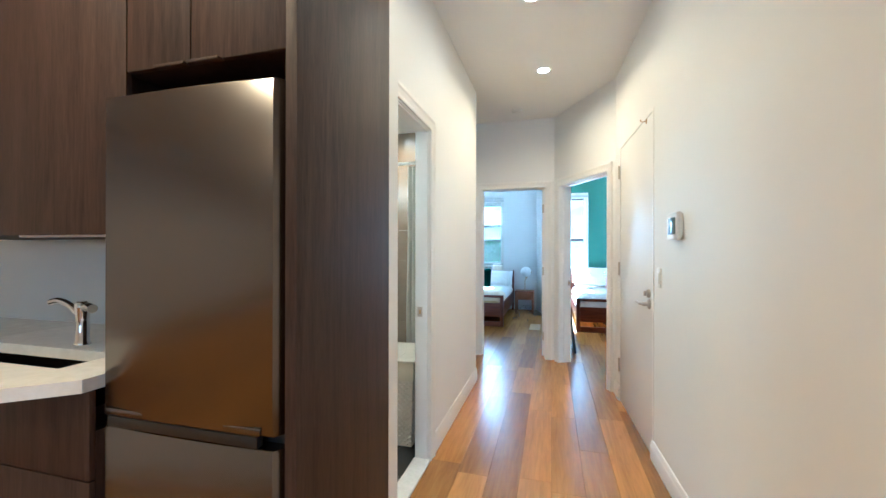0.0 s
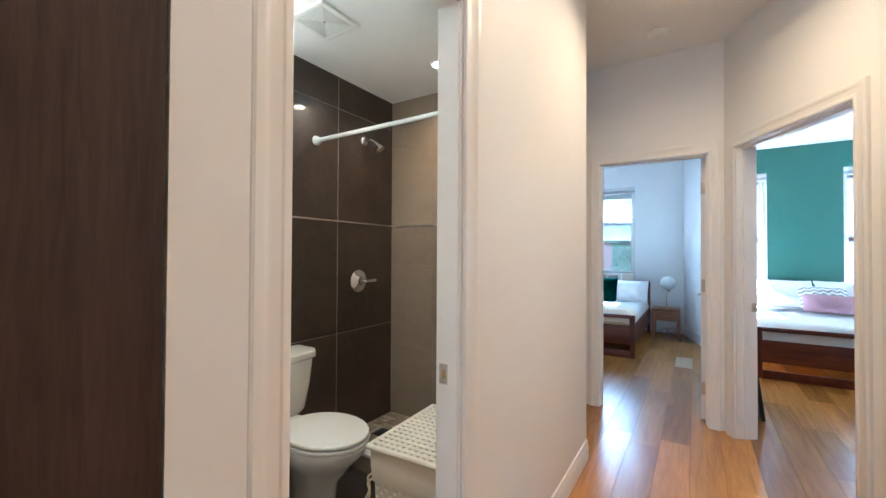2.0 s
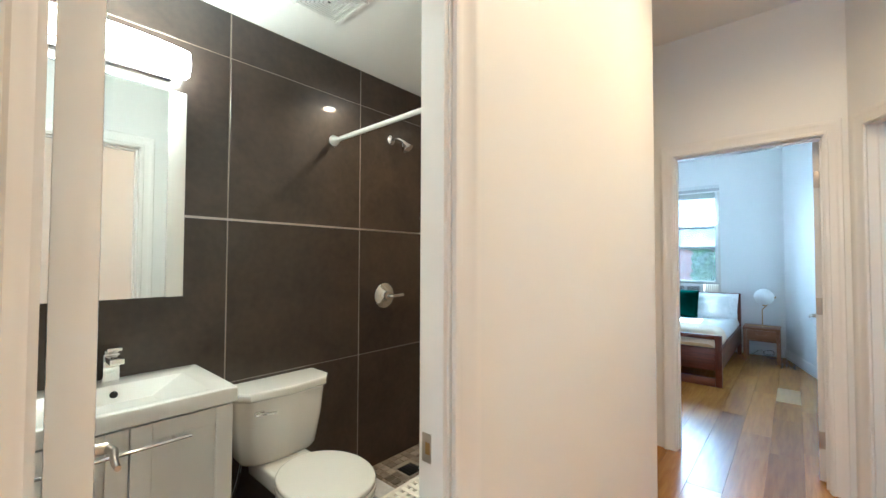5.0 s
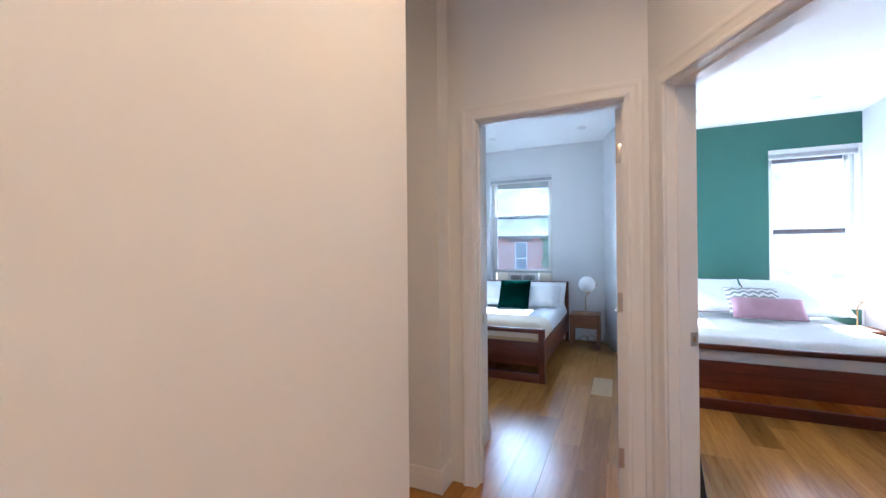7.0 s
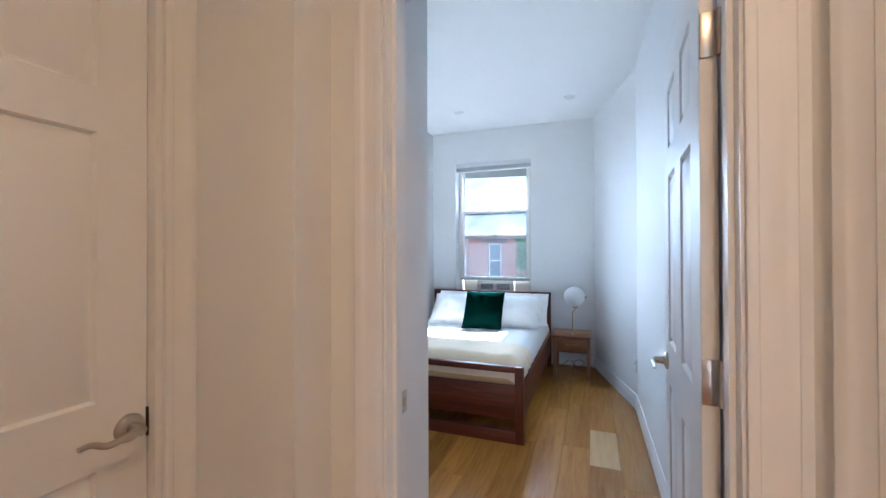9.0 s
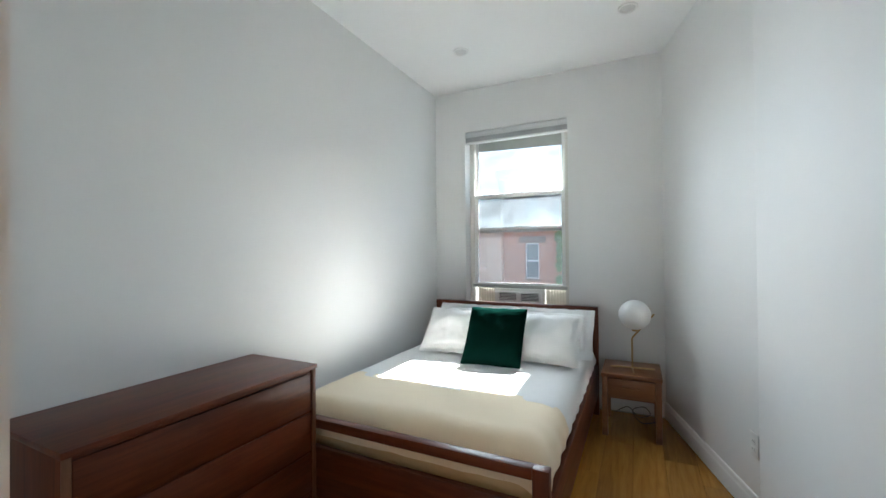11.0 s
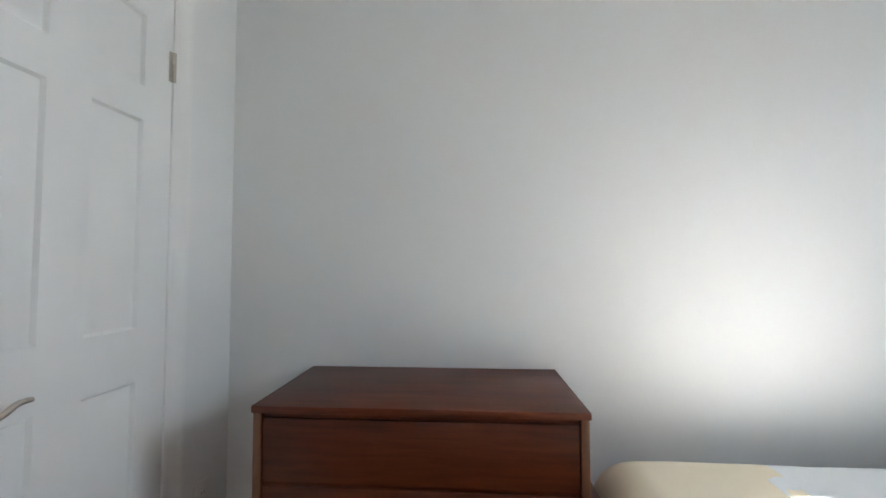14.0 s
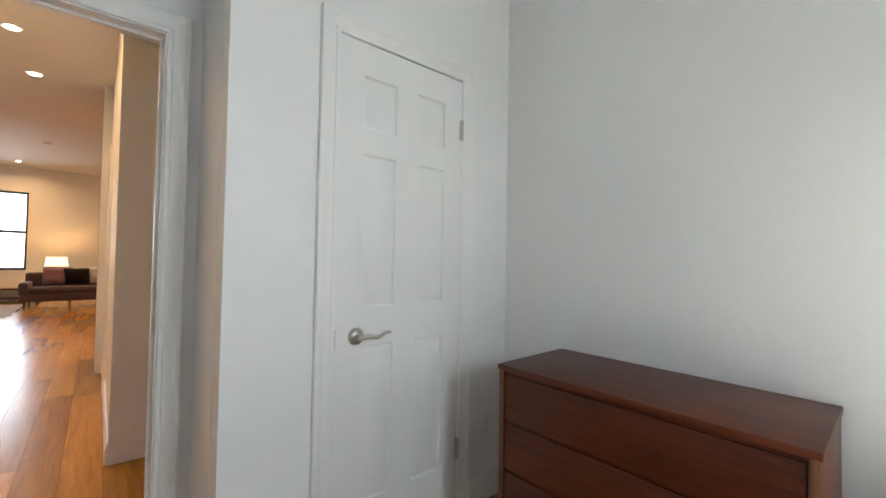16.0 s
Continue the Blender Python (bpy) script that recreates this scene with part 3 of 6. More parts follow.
# closet door of the bedroom, shut
d = thing("closet_door", "white six-panel closet door, shut, with nickel lever handle", "door")
place_on(d, C0, C1, 1, CA)
part("slab", six_panel(CB - CA + 0.003, HD - 0.0075, 0.035), M_DOOR, d).location = (0.0, -0.004, 0.010)
lever_handle(d, 0.088, 0.886, -0.004, -1, 1)
hinge(d, CB - CA + 0.001, -0.012, 1.80)
hinge(d, CB - CA + 0.001, -0.012, 0.31)
part("latch_plate", box((-0.002, -0.0075, 0.85), (0.003, -0.003, 0.92), 0.001), M_NICKEL, d)
# alcove door, shut
d = thing("alcove_door", "white six-panel door, shut, with nickel lever handle", "door")
place_on(d, ALC0, ALC1, 1, 0.083)
part("slab", six_panel(0.64, HD - 0.012, 0.035), M_DOOR, d).location = (0, 0.03, 0.01)
lever_handle(d, 0.60, 0.915, 0.03, -1, -1)
part("latch_plate", box((0.637, 0.026, 0.88), (0.643, 0.031, 0.95), 0.001), M_DARKMETAL, d)
# flat hall door with lever and bolt, shut
d = thing("hall_door", "flat white metal door, shut, with lever, bolt and three hinges", "door")
place_on(d, R0, R1, 1, RA)
DW = RB - RA
part("slab", box((0.006, 0.002, 0.008), (DW - 0.006, 0.045, 2.161), 0.002), M_DOOR, d)
for hz in (1.965, 1.137, 0.312):
    hinge(d, -0.004, -0.008, hz, 0.115)
lever_handle(d, DW - 0.075, 0.952, 0.002, -1, -1, "satin nickel lever handle", False)
part("bolt", lathe([(0, 0), (0.027, 0), (0.027, 0.012), (0.02, 0.018), (0, 0.018)], 20, along_to((DW - 0.075, 0.002, 1.02), (DW - 0.075, -1, 1.02))), M_NICKEL, d)
bm = box((DW - 0.078, -0.034, 1.004), (DW - 0.072, -0.016, 1.036), 0.002)
part("bolt_turn", bm, M_NICKEL, d)
hook = part("hook_plate", box((DW - 0.15, -0.004, 2.13), (DW - 0.135, 0.002, 2.160), 0.001), M_BRASS, d)
part("hook", tube(curve_points([(DW - 0.143, -0.003, 2.146), (DW - 0.143, -0.03, 2.143), (DW - 0.143, -0.036, 2.158)]), 0.003), M_BRASS, d)
structure("hall_door_frame", extrude_run([(0, 0), (0.003, 0), (0.003, 2.178), (0, 2.178)], R0, R1, 1, RB + 0.001, RB + 0.028), M_TRIM)
# bedroom door, open
d = thing("bedroom_door", "white six-panel bedroom door standing open on its hinges", "door", (0.158, 4.812, 0.0), 86.5)
part("slab", six_panel(0.742, HD - 0.012, 0.035), M_DOOR, d).location = (0.004, -0.004, 0.012)
hd = lever_handle(d, 0.68, 0.915, -0.004, -1, -1, "satin nickel lever handle", False)
hd2 = lever_handle(d, 0.68, 0.915, 0.031, 1, -1, "satin nickel lever handle", False)
for hz in (1.80, 1.04, 0.25):
    bm = box((-0.001, -0.002, hz - 0.05), (0.0035, 0.03, hz + 0.05), 0.002)
    rod((-0.004, -0.006, hz - 0.05), (-0.004, -0.006, hz + 0.05), 0.0065, 12, bm)
    part("hinge", bm, M_NICKEL, d)
# bathroom door, open inwards
d = thing("bathroom_door", "white six-panel bathroom door standing open into the bathroom", "door", (-0.588, 1.629, 0.0), 175.0)
part("slab", six_panel(0.555, HD - 0.03, 0.044), M_DOOR, d).location = (0.004, 0.0, 0.022)
lever_handle(d, 0.50, 0.90, 0.0, -1, -1, "satin nickel lever handle", False)
for hz in (1.80, 0.25):
    part("hinge", rod((0.0, 0.018, hz - 0.045), (0.0, 0.018, hz + 0.045), 0.006, 12), M_NICKEL, d)


def strike(p0, p1, side, s, depth, z, facing):
    """Strike plate let into a jamb."""
    m, _ = run_frame(p0, p1, side)
    ob = thing("strike_plate", "satin nickel strike plate on the white door jamb", "strike plate")
    ob.matrix_world = m @ Matrix.Translation((s, depth, z))
    part("plate", box((min(0, facing * 0.002), -0.017, -0.03), (max(0, facing * 0.002), 0.017, 0.03), 0.001), M_NICKEL, ob)
    part("socket", box((min(0.0021 * facing, 0.003 * facing), -0.006, -0.012), (max(0.0021 * facing, 0.003 * facing), 0.006, 0.012)), M_BRASS, ob)


strike(HL0, HL1, 1, BB - 0.002, 0.057, 0.915, -1)
strike(G0, G1, 1, GA + 0.002, 0.118, 0.915, 1)
strike(D0, D1, 1, DA + 0.002, 0.095, 0.915, 1)

# thermostat, switches, outlets, smoke alarm, recessed lights


def on_right_wall(y):
    return 0.800 + (3.71 - y) * 0.17 / 4.41


tstat = thing("thermostat", "white square wall thermostat with a glossy blue-grey screen", "thermostat")
place_on(tstat, R0, R1, 1, 3.71 - 2.10)
part("back_plate", box((-0.062, -0.010, 1.360), (0.068, 0.0, 1.482), 0.003), M_PLASTIC, tstat)
part("body", box((-0.072, -0.032, 1.350), (0.076, -0.010, 1.490), 0.005, 3), M_PLASTIC, tstat)
part("screen", box((-0.052, -0.034, 1.378), (0.056, -0.031, 1.464), 0.001), M_SCREEN, tstat)


def wall_plate(name, label, category, p0, p1, side, s, z, rocker=True):
    ob = thing(name, label, category)
    place_on(ob, p0, p1, side, s)
    part("plate", box((-0.036, -0.006, z - 0.058), (0.036, 0.0, z + 0.058), 0.003), M_PLASTIC, ob)
    if rocker:
        part("rocker", box((-0.016, -0.010, z - 0.033), (0.016, -0.005, z + 0.033), 0.002), M_PLASTIC, ob)
    else:
        for dz in (-0.02, 0.02):
            bm = box((-0.017, -0.008, z + dz - 0.014), (0.017, -0.005, z + dz + 0.014), 0.002)
            sock = part("socket", bm, M_PLASTIC, ob)
            part("slots", boxes([((-0.008, -0.0085, z + dz - 0.005), (-0.006, -0.0078, z + dz + 0.005)), ((0.006, -0.0085, z + dz - 0.005), (0.008, -0.0078, z + dz + 0.005))]), M_BLACK, sock)
    return ob


wall_plate("light_switch", "white rocker light switch on the hall wall", "light switch", R0, R1, 1, RB + 0.145, 1.135)
wall_plate("outlet", "white outlet low on the bedroom wall", "outlet", (-0.065, 8.665), K, 1, 1.20, 0.36, False)
wall_plate("outlet", "white outlet low on the wall beside the dresser", "outlet", C0, C1, 1, CB + 0.19, 0.36, False)

sm = thing("smoke_detector", "round white smoke detector on the hall ceiling", "smoke detector", (-0.131, 4.33, H1))
part("base", lathe([(0, 0), (0.068, 0), (0.068, -0.012), (0.060, -0.014), (0, -0.014)], 32), M_PLASTIC, sm)
part("cover", lathe([(0.058, -0.014), (0.056, -0.030), (0.046, -0.038), (0.02, -0.040), (0, -0.040)], 32), M_PLASTIC, sm)


def recessed_light(x, y, z, lit, r=0.062):
    lab = "small round recessed ceiling light, lit warm" if lit else "small round recessed ceiling light, switched off"
    ob = thing("recessed_light", lab, "ceiling light", (x, y, z), 0, "recessed ceiling lights")
    part("trim", lathe([(r * 0.72, -0.0005), (r * 0.72, -0.004), (r * 0.8, -0.009), (r * 0.97, -0.007), (r, -0.0005)], 32), M_PLASTIC, ob)
    part("lens", lathe([(0, -0.0025), (r * 0.72, -0.0025)], 32), M_SPOT if lit else M_SPOTOFF, ob)


for sx, sy in HALL_SPOTS:
    recessed_light(sx, sy, H1 if sy > -0.7 else 3.2, True)
recessed_light(-1.251, 3.2, BZ, True, 0.055)
for sx, sy in ((-1.467, 7.95), (-0.29, 7.93), (2.0, 7.9), (0.9, 7.9)):
    recessed_light(sx, sy, H1, False)

# ---- windows ----


def sash_window(name, w, y, meet, extra, hazy, label, clear):
    """Frame, two sashes and glass in an opening (x0, x1, z0, z1); y is the plane of the frame's room side."""
    x0, x1, z0, z1 = w
    ob = thing(name, label, "window", (0, y, 0))
    tagged(ob, "", "", "", "structure")
    f = 0.045
    part("window_frame", boxes([((x0, 0, z0), (x0 + f, 0.09, z1)), ((x1 - f, 0, z0), (x1, 0.09, z1)), ((x0 + f, 0, z1 - f), (x1 - f, 0.09, z1)), ((x0 + f, 0, z0), (x1 - f, 0.09, z0 + f))], 0.004), M_VINYL, ob)
    a, b = x0 + f, x1 - f
    lo = z0 + f + 0.325 if extra else z0 + f
    s = 0.032

    def sash(title, za, zb, yy, mat, lights, bars):
        bm = bmesh.new()
        for p, q in (((a, yy, za), (a + s, yy + 0.03, zb)), ((b - s, yy, za), (b, yy + 0.03, zb)), ((a + s, yy, zb - s), (b - s, yy + 0.03, zb)), ((a + s, yy, za), (b - s, yy + 0.03, za + s))):
            block(bm, p, q, None, 0.003)
        sh = part(title, bm, mat, ob)
        g = part("pane", box((a + s - 0.004, yy + 0.012, za + s - 0.004), (b - s + 0.004, yy + 0.016, zb - s + 0.004)), lights, sh)
        g.visible_shadow = title == "lower_sash" and extra
        return sh
    sash("upper_sash", meet - 0.02, z1 - f, 0.045, M_PLASTIC, hazy, 0)
    low = sash("lower_sash", lo, meet + 0.018, 0.008, M_PLASTIC, clear, 0)
    part("sash_lock", box(((a + b) / 2 - 0.03, 0.0, meet + 0.018), ((a + b) / 2 + 0.03, 0.03, meet + 0.03), 0.004), M_PLASTIC, ob)
    return ob, a, b, lo


w1, wa, wb, wlo = sash_window("window_1", WIN1, 8.785, 1.838, True, M_HAZY, "white double-hung bedroom window raised over an air conditioner", M_DUSTY)
# storm sash behind the lower one: dusty top, clear below
part("storm_rail", boxes([((wa, 0.045, 1.49), (wb, 0.075, 1.515)), ((wa, 0.040, 1.522), (wb, 0.070, 1.54))], 0.003), M_GREYFRAME, w1, "grey metal storm sash rail")
g = part("storm_pane", box((wa + 0.02, 0.056, 1.54), (wb - 0.02, 0.060, 1.822)), M_FOG, w1)
g.visible_shadow = False
bm = box((wa + 0.03, 0.0535, WIN1[3] - 0.185), (wb - 0.03, 0.0555, WIN1[3] - 0.078))
for v in bm.verts:
    if v.co.z < WIN1[3] - 0.15 and v.co.x < -1.3:
        v.co.z += 0.025
part("glass_film", bm, M_GREYFRAME, w1, "ragged grey film along the top of the upper pane")
part("sash_pull", box(((wa + wb) / 2 - 0.035, 0.03, 1.536), ((wa + wb) / 2 + 0.035, 0.045, 1.55), 0.004), M_GREYFRAME, w1)
part("bottom_rail", box((WIN1[0] + 0.03, -0.006, 0.955), (WIN1[1] - 0.03, 0.03, 0.985), 0.003), M_GREYFRAME, w1, "grey metal bottom rail of the sash")
w2 = sash_window("window_2", WIN2, 8.785, 1.55, False, M_STREAK, "white double-hung window with streaked glass", M_STREAK)[0]
w3 = sash_window("window_3", WIN3, 8.785, 1.55, False, M_STREAK, "white double-hung window with streaked glass", M_STREAK)[0]
for k, w in enumerate((WIN1, WIN2, WIN3)):
    structure("window_sill", box((w[0] + 0.002, 8.650, w[2]), (w[1] - 0.002, 8.785, w[2] + 0.022), 0.005), M_TRIM, 40)


def roller_blind(x0, x1, z1, y, drop, label):
    ob = thing("window_blind", label, "window blind", (0, y, 0))
    part("head_rail", box((x0 + 0.004, 0.0, z1 - 0.052), (x1 - 0.004, 0.05, z1 - 0.003), 0.004), M_BLIND, ob)
    n = max(4, int(drop / 0.007))
    for k in range(n):
        zz = z1 - 0.053 - k * drop / n
        part("fold", box((x0 + 0.007, 0.006 + 0.003 * (k % 2), zz - drop / n * 0.9), (x1 - 0.007, 0.042 + 0.003 * (k % 2), zz)), M_FOLD, ob)
    part("bottom_bar", box((x0 + 0.006, 0.004, z1 - 0.053 - drop - 0.014), (x1 - 0.006, 0.044, z1 - 0.053 - drop), 0.003), M_PLASTIC, ob)


roller_blind(WIN1[0], WIN1[1], WIN1[3], 8.67, 0.042, "white pleated blind drawn up at the window head")
roller_blind(WIN2[0], WIN2[1], WIN2[3], 8.67, 0.045, "white pleated blind drawn up at the window head")
roller_blind(WIN3[0], WIN3[1], WIN3[3], 8.67, 0.045, "white pleated blind drawn up at the window head")

ac = thing("air_conditioner", "white window air conditioner under the raised sash", "air conditioner", (-1.25, 8.765, 0.622))
part("body", box((-0.235, 0.0, 0.0), (0.235, 0.42, 0.334), 0.008), M_PLASTIC, ac)
part("grille_frame", box((-0.21, -0.012, 0.20), (0.21, 0.0, 0.305), 0.004), M_PLASTIC, ac)
for sx in (-1, 1):
    part("vent_gap", box((sx * 0.105 - 0.082, -0.0135, 0.222), (sx * 0.105 + 0.082, -0.0115, 0.295)), M_BLACK, ac)
    for k in range(6):
        z = 0.222 + k * 0.0135
        part("louvre", box((sx * 0.105 - 0.084, -0.019, z - 0.0032), (sx * 0.105 + 0.084, -0.013, z + 0.0032), 0.001), M_PLASTIC, ac)
for sx in (-1, 1):
    for k in range(14):
        x = sx * (0.24 + k * 0.0128)
        part("pleat", box((min(x, x + sx * 0.0125), 0.06 + 0.006 * (k % 2), 0.02), (max(x, x + sx * 0.0125), 0.072 + 0.006 * (k % 2), 0.336)), M_PLEAT, ac)

# ---- soft things ----


def pillow_mesh(w, h, t, seed, flange=0.0, n=22):
    """A stuffed pillow lying flat: rounded middle, pinched corners, uneven skin."""
    bm = bmesh.new()
    sides = []
    for sgn in (1, -1):
        grid = []
        for j in range(n + 1):
            row = []
            for i in range(n + 1):
                u, v = 2 * i / n - 1, 2 * j / n - 1
                fu, fv = 1 - abs(u) ** 2.6, 1 - abs(v) ** 2.6
                x = w / 2 * u * (1 - 0.022 * (1 - v * v))
                y = h / 2 * v * (1 - 0.025 * (1 - u * u))
                body = (max(fu, 0) * max(fv, 0)) ** 0.5
                z = sgn * (t / 2 * body + 0.002)
                wob = noise.noise(Vector((x * 7 + seed * 3.1, y * 7, sgn * 2.0 + seed)))
                fold = noise.noise(Vector((x * 18 + seed, y * 13, seed * 1.7)))
                z += sgn * body * t * (0.20 * wob + 0.11 * fold)
                row.append(bm.verts.new((x + 0.006 * wob, y + 0.006 * fold, z)))
            grid.append(row)
        sides.append(grid)
        for j in range(n):
            for i in range(n):
                q = [grid[j][i], grid[j][i + 1], grid[j + 1][i + 1], grid[j + 1][i]]
                bm.faces.new(q if sgn > 0 else q[::-1])
    a, b = sides
    rim = [(0, i) for i in range(n)] + [(j, n) for j in range(n)] + [(n, n - i) for i in range(n)] + [(n - j, 0) for j in range(n)]
    for k in range(len(rim)):
        p, q = rim[k], rim[(k + 1) % len(rim)]
        bm.faces.new((a[p[0]][p[1]], b[p[0]][p[1]], b[q[0]][q[1]], a[q[0]][q[1]]))
    if flange:
        ring_in, ring_out, low_out = [], [], []
        for k, (j, i) in enumerate(rim):
            c = a[j][i].co
            u, v = 2 * i / n - 1, 2 * j / n - 1
            wob = 0.010 * noise.noise(Vector((k * 0.45, seed, 0)))
            d = Vector((flange * (abs(u) > 0.999) * (1 if u > 0 else -1), flange * (abs(v) > 0.999) * (1 if v > 0 else -1), wob))
            ring_out.append(bm.verts.new(c + d))
            low_out.append(bm.verts.new(b[j][i].co + d + Vector((0, 0, 0.001))))
        for k in range(len(rim)):
            p, q = rim[k], rim[(k + 1) % len(rim)]
            k2 = (k + 1) % len(rim)
            bm.faces.new((a[p[0]][p[1]], a[q[0]][q[1]], ring_out[k2], ring_out[k]))
            bm.faces.new((b[p[0]][p[1]], low_out[k], low_out[k2], b[q[0]][q[1]]))
            bm.faces.new((ring_out[k], ring_out[k2], low_out[k2], low_out[k]))
    bmesh.ops.recalc_face_normals(bm, faces=bm.faces)
    return bm


def pillow(name, label, category, w, h, t, place, tilt, seed, mat, flange=0.0, rz=0.0, group=""):
    """A pillow leaning back by tilt degrees from lying flat; place is the middle of its lower edge."""
    ob = new(name, mesh_of(name, pillow_mesh(w, h, t, seed, flange), mat, 60))
    ob.matrix_world = pose(*place, tilt, 0, rz) @ Matrix.Translation((0, h / 2, t * 0.45))
    return tagged(ob, label, category, group)


def drape(x0, x1, y0, y1, z, side_drop, thick, seed, rough=0.006, end_drop=0.0, n=46):
    """Cloth laid over a mattress: a soft sheet with rounded shoulders that hangs down its long sides."""
    bm = bmesh.new()
    prof = []
    r = 0.13
    steps = 8
    prof.append((x0 - 0.004, z - side_drop))
    prof.append((x0 - 0.006, z - r))
    for k in range(1, steps):
        a = math.pi / 2 * k / steps
        prof.append((x0 + r - r * math.cos(a), z - r + r * math.sin(a)))
    for k in range(17):
        prof.append((x0 + r + (x1 - x0 - 2 * r) * k / 16, z))
    for k in range(1, steps):
        a = math.pi / 2 * k / steps
        prof.append((x1 - r + r * math.sin(a), z - r + r * math.cos(a)))
    prof.append((x1 + 0.006, z - r))
    prof.append((x1 + 0.004, z - side_drop))
    stations = [(y0 + (y1 - y0) * k / n, 0.0) for k in range(n + 1)]
    if end_drop:
        stations = [(y0 - 0.003, end_drop)] + [(y0 + r - r * math.cos(math.pi / 2 * k / 6), r - r * math.sin(math.pi / 2 * k / 6)) for k in range(6)] + [(y0 + r + (y1 - y0 - r) * k / n, 0.0) for k in range(n + 1)]
    rows = []
    for y, dz in stations:
        row = []
        for x, zz in prof:
            hang = max(0.0, z - zz) / max(side_drop, 0.01)
            w = noise.noise(Vector((x * 4 + seed, y * 4, seed))) + 0.5 * noise.noise(Vector((x * 13, y * 11 + seed, 4)))
            ripple = 0.004 * hang * math.sin(y * 38 + 3 * noise.noise(Vector((y * 3, seed, 1))))
            row.append(bm.verts.new((x + (ripple if x > (x0 + x1) / 2 else -ripple), y + 0.006 * w, zz - dz + rough * w + (0.012 * hang * noise.noise(Vector((y * 6, x, seed)))))))
        rows.append(row)
    for a, b in zip(rows, rows[1:]):
        for k in range(len(prof) - 1):
            bm.faces.new((a[k], a[k + 1], b[k + 1], b[k]))
    bmesh.ops.recalc_face_normals(bm, faces=bm.faces)
    up = sum(f.normal.z for f in bm.faces)
    if up < 0:
        bmesh.ops.reverse_faces(bm, faces=bm.faces)
    bmesh.ops.solidify(bm, geom=list(bm.faces), thickness=thick)
    return bm


# ---- beds ----


def bed_frame(x0, x1, yh, yf, label):
    """Walnut bed: headboard, foot frame with an open slot, side rails."""
    xc = (x0 + x1) / 2
    hw = (x1 - x0) / 2
    ln = yh - yf
    ob = thing("bed", label, "bed", (xc, yh, 0))
    for sx in (-1, 1):
        part("head_post", box((sx * hw - (0.045 if sx > 0 else 0), -0.035, 0), (sx * hw + (0.045 if sx < 0 else 0), 0.01, 0.853), 0.003), M_WALNUT_Z, ob)
        part("foot_post", box((sx * hw - (0.06 if sx > 0 else 0), -ln - 0.0, 0), (sx * hw + (0.06 if sx < 0 else 0), -ln + 0.045, 0.529), 0.003), M_WALNUT_Z, ob)
        a, b = (hw - 0.03, hw - 0.003) if sx > 0 else (-hw + 0.003, -hw + 0.03)
        part("side_rail", box((a, -ln + 0.045, 0.17), (b, -0.035, 0.395), 0.003), M_WALNUT_Y, ob)
    part("headboard", box((-hw + 0.045, -0.028, 0.25), (hw - 0.045, 0.004, 0.80), 0.002), M_WALNUT, ob)
    part("head_rail", box((-hw + 0.045, -0.035, 0.80), (hw - 0.045, 0.01, 0.853), 0.003), M_WALNUT, ob)
    part("foot_top_rail", box((-hw + 0.06, -ln, 0.487), (hw - 0.06, -ln + 0.045, 0.529), 0.003), M_WALNUT, ob)
    part("foot_panel", box((-hw + 0.06, -ln + 0.008, 0.165), (hw - 0.06, -ln + 0.037, 0.395), 0.002), M_WALNUT, ob)
    part("foot_bottom_rail", box((-hw + 0.06, -ln, 0.0), (hw - 0.06, -ln + 0.045, 0.085), 0.003), M_WALNUT, ob)
    for k in range(10):
        y = -0.15 - k * (ln - 0.3) / 9
        part("slat", box((-hw + 0.031, y - 0.03, 0.285), (hw - 0.031, y + 0.03, 0.303)), M_EDGE, ob)
    return ob


BX0, BX1, BYH, BYF = -1.976, -0.538, 8.528, 6.530
bed_frame(BX0, BX1, BYH, BYF, "walnut bed frame with open slotted footboard")
ob = new("mattress", mesh_of("mattress", box((BX0 + 0.085, BYF + 0.068, 0.304), (BX1 - 0.035, BYH - 0.04, 0.535), 0.115, 5), M_MATTRESS, 60))
tagged(ob, "thick beige mattress in a walnut bed frame", "mattress")
ob = new("bed_sheet", mesh_of("bed_sheet", drape(BX0 + 0.075, BX1 - 0.026, 7.04, BYH - 0.06, 0.572, 0.165, 0.012, 2.0), M_LINEN, 70))
tagged(ob, "white cotton sheet smoothed over the upper half of the bed", "sheet")
ob = new("blanket", mesh_of("blanket", drape(BX0 + 0.073, BX1 - 0.024, BYF + 0.065, 7.10, 0.574, 0.17, 0.010, 5.0, 0.005, 0.15), M_BLANKET, 70))
tagged(ob, "cream blanket folded over the foot half of the bed", "blanket")
for k, x in enumerate((-1.47, -0.85)):
    pillow("pillow", "white flanged pillow propped against the walnut headboard", "pillow", 0.54, 0.31, 0.13, (x, 8.06, 0.553), 50, 3 + k, M_LINEN, 0.045, 0, "white pillows on the bed")
for k, x in enumerate((-1.41, -0.885)):
    pillow("pillow", "plump white pillow leaning on the pillow behind", "pillow", 0.58, 0.36, 0.15, (x, 7.75, 0.543), 47, 8 + k, M_LINEN, 0.012, 2 - 4 * k, "white pillows on the bed")
pillow("cushion", "dark green velvet cushion leaning on the white pillows", "cushion", 0.385, 0.42, 0.10, (-1.095, 7.525, 0.556), 52, 21, M_VELVET, 0.0, 4)

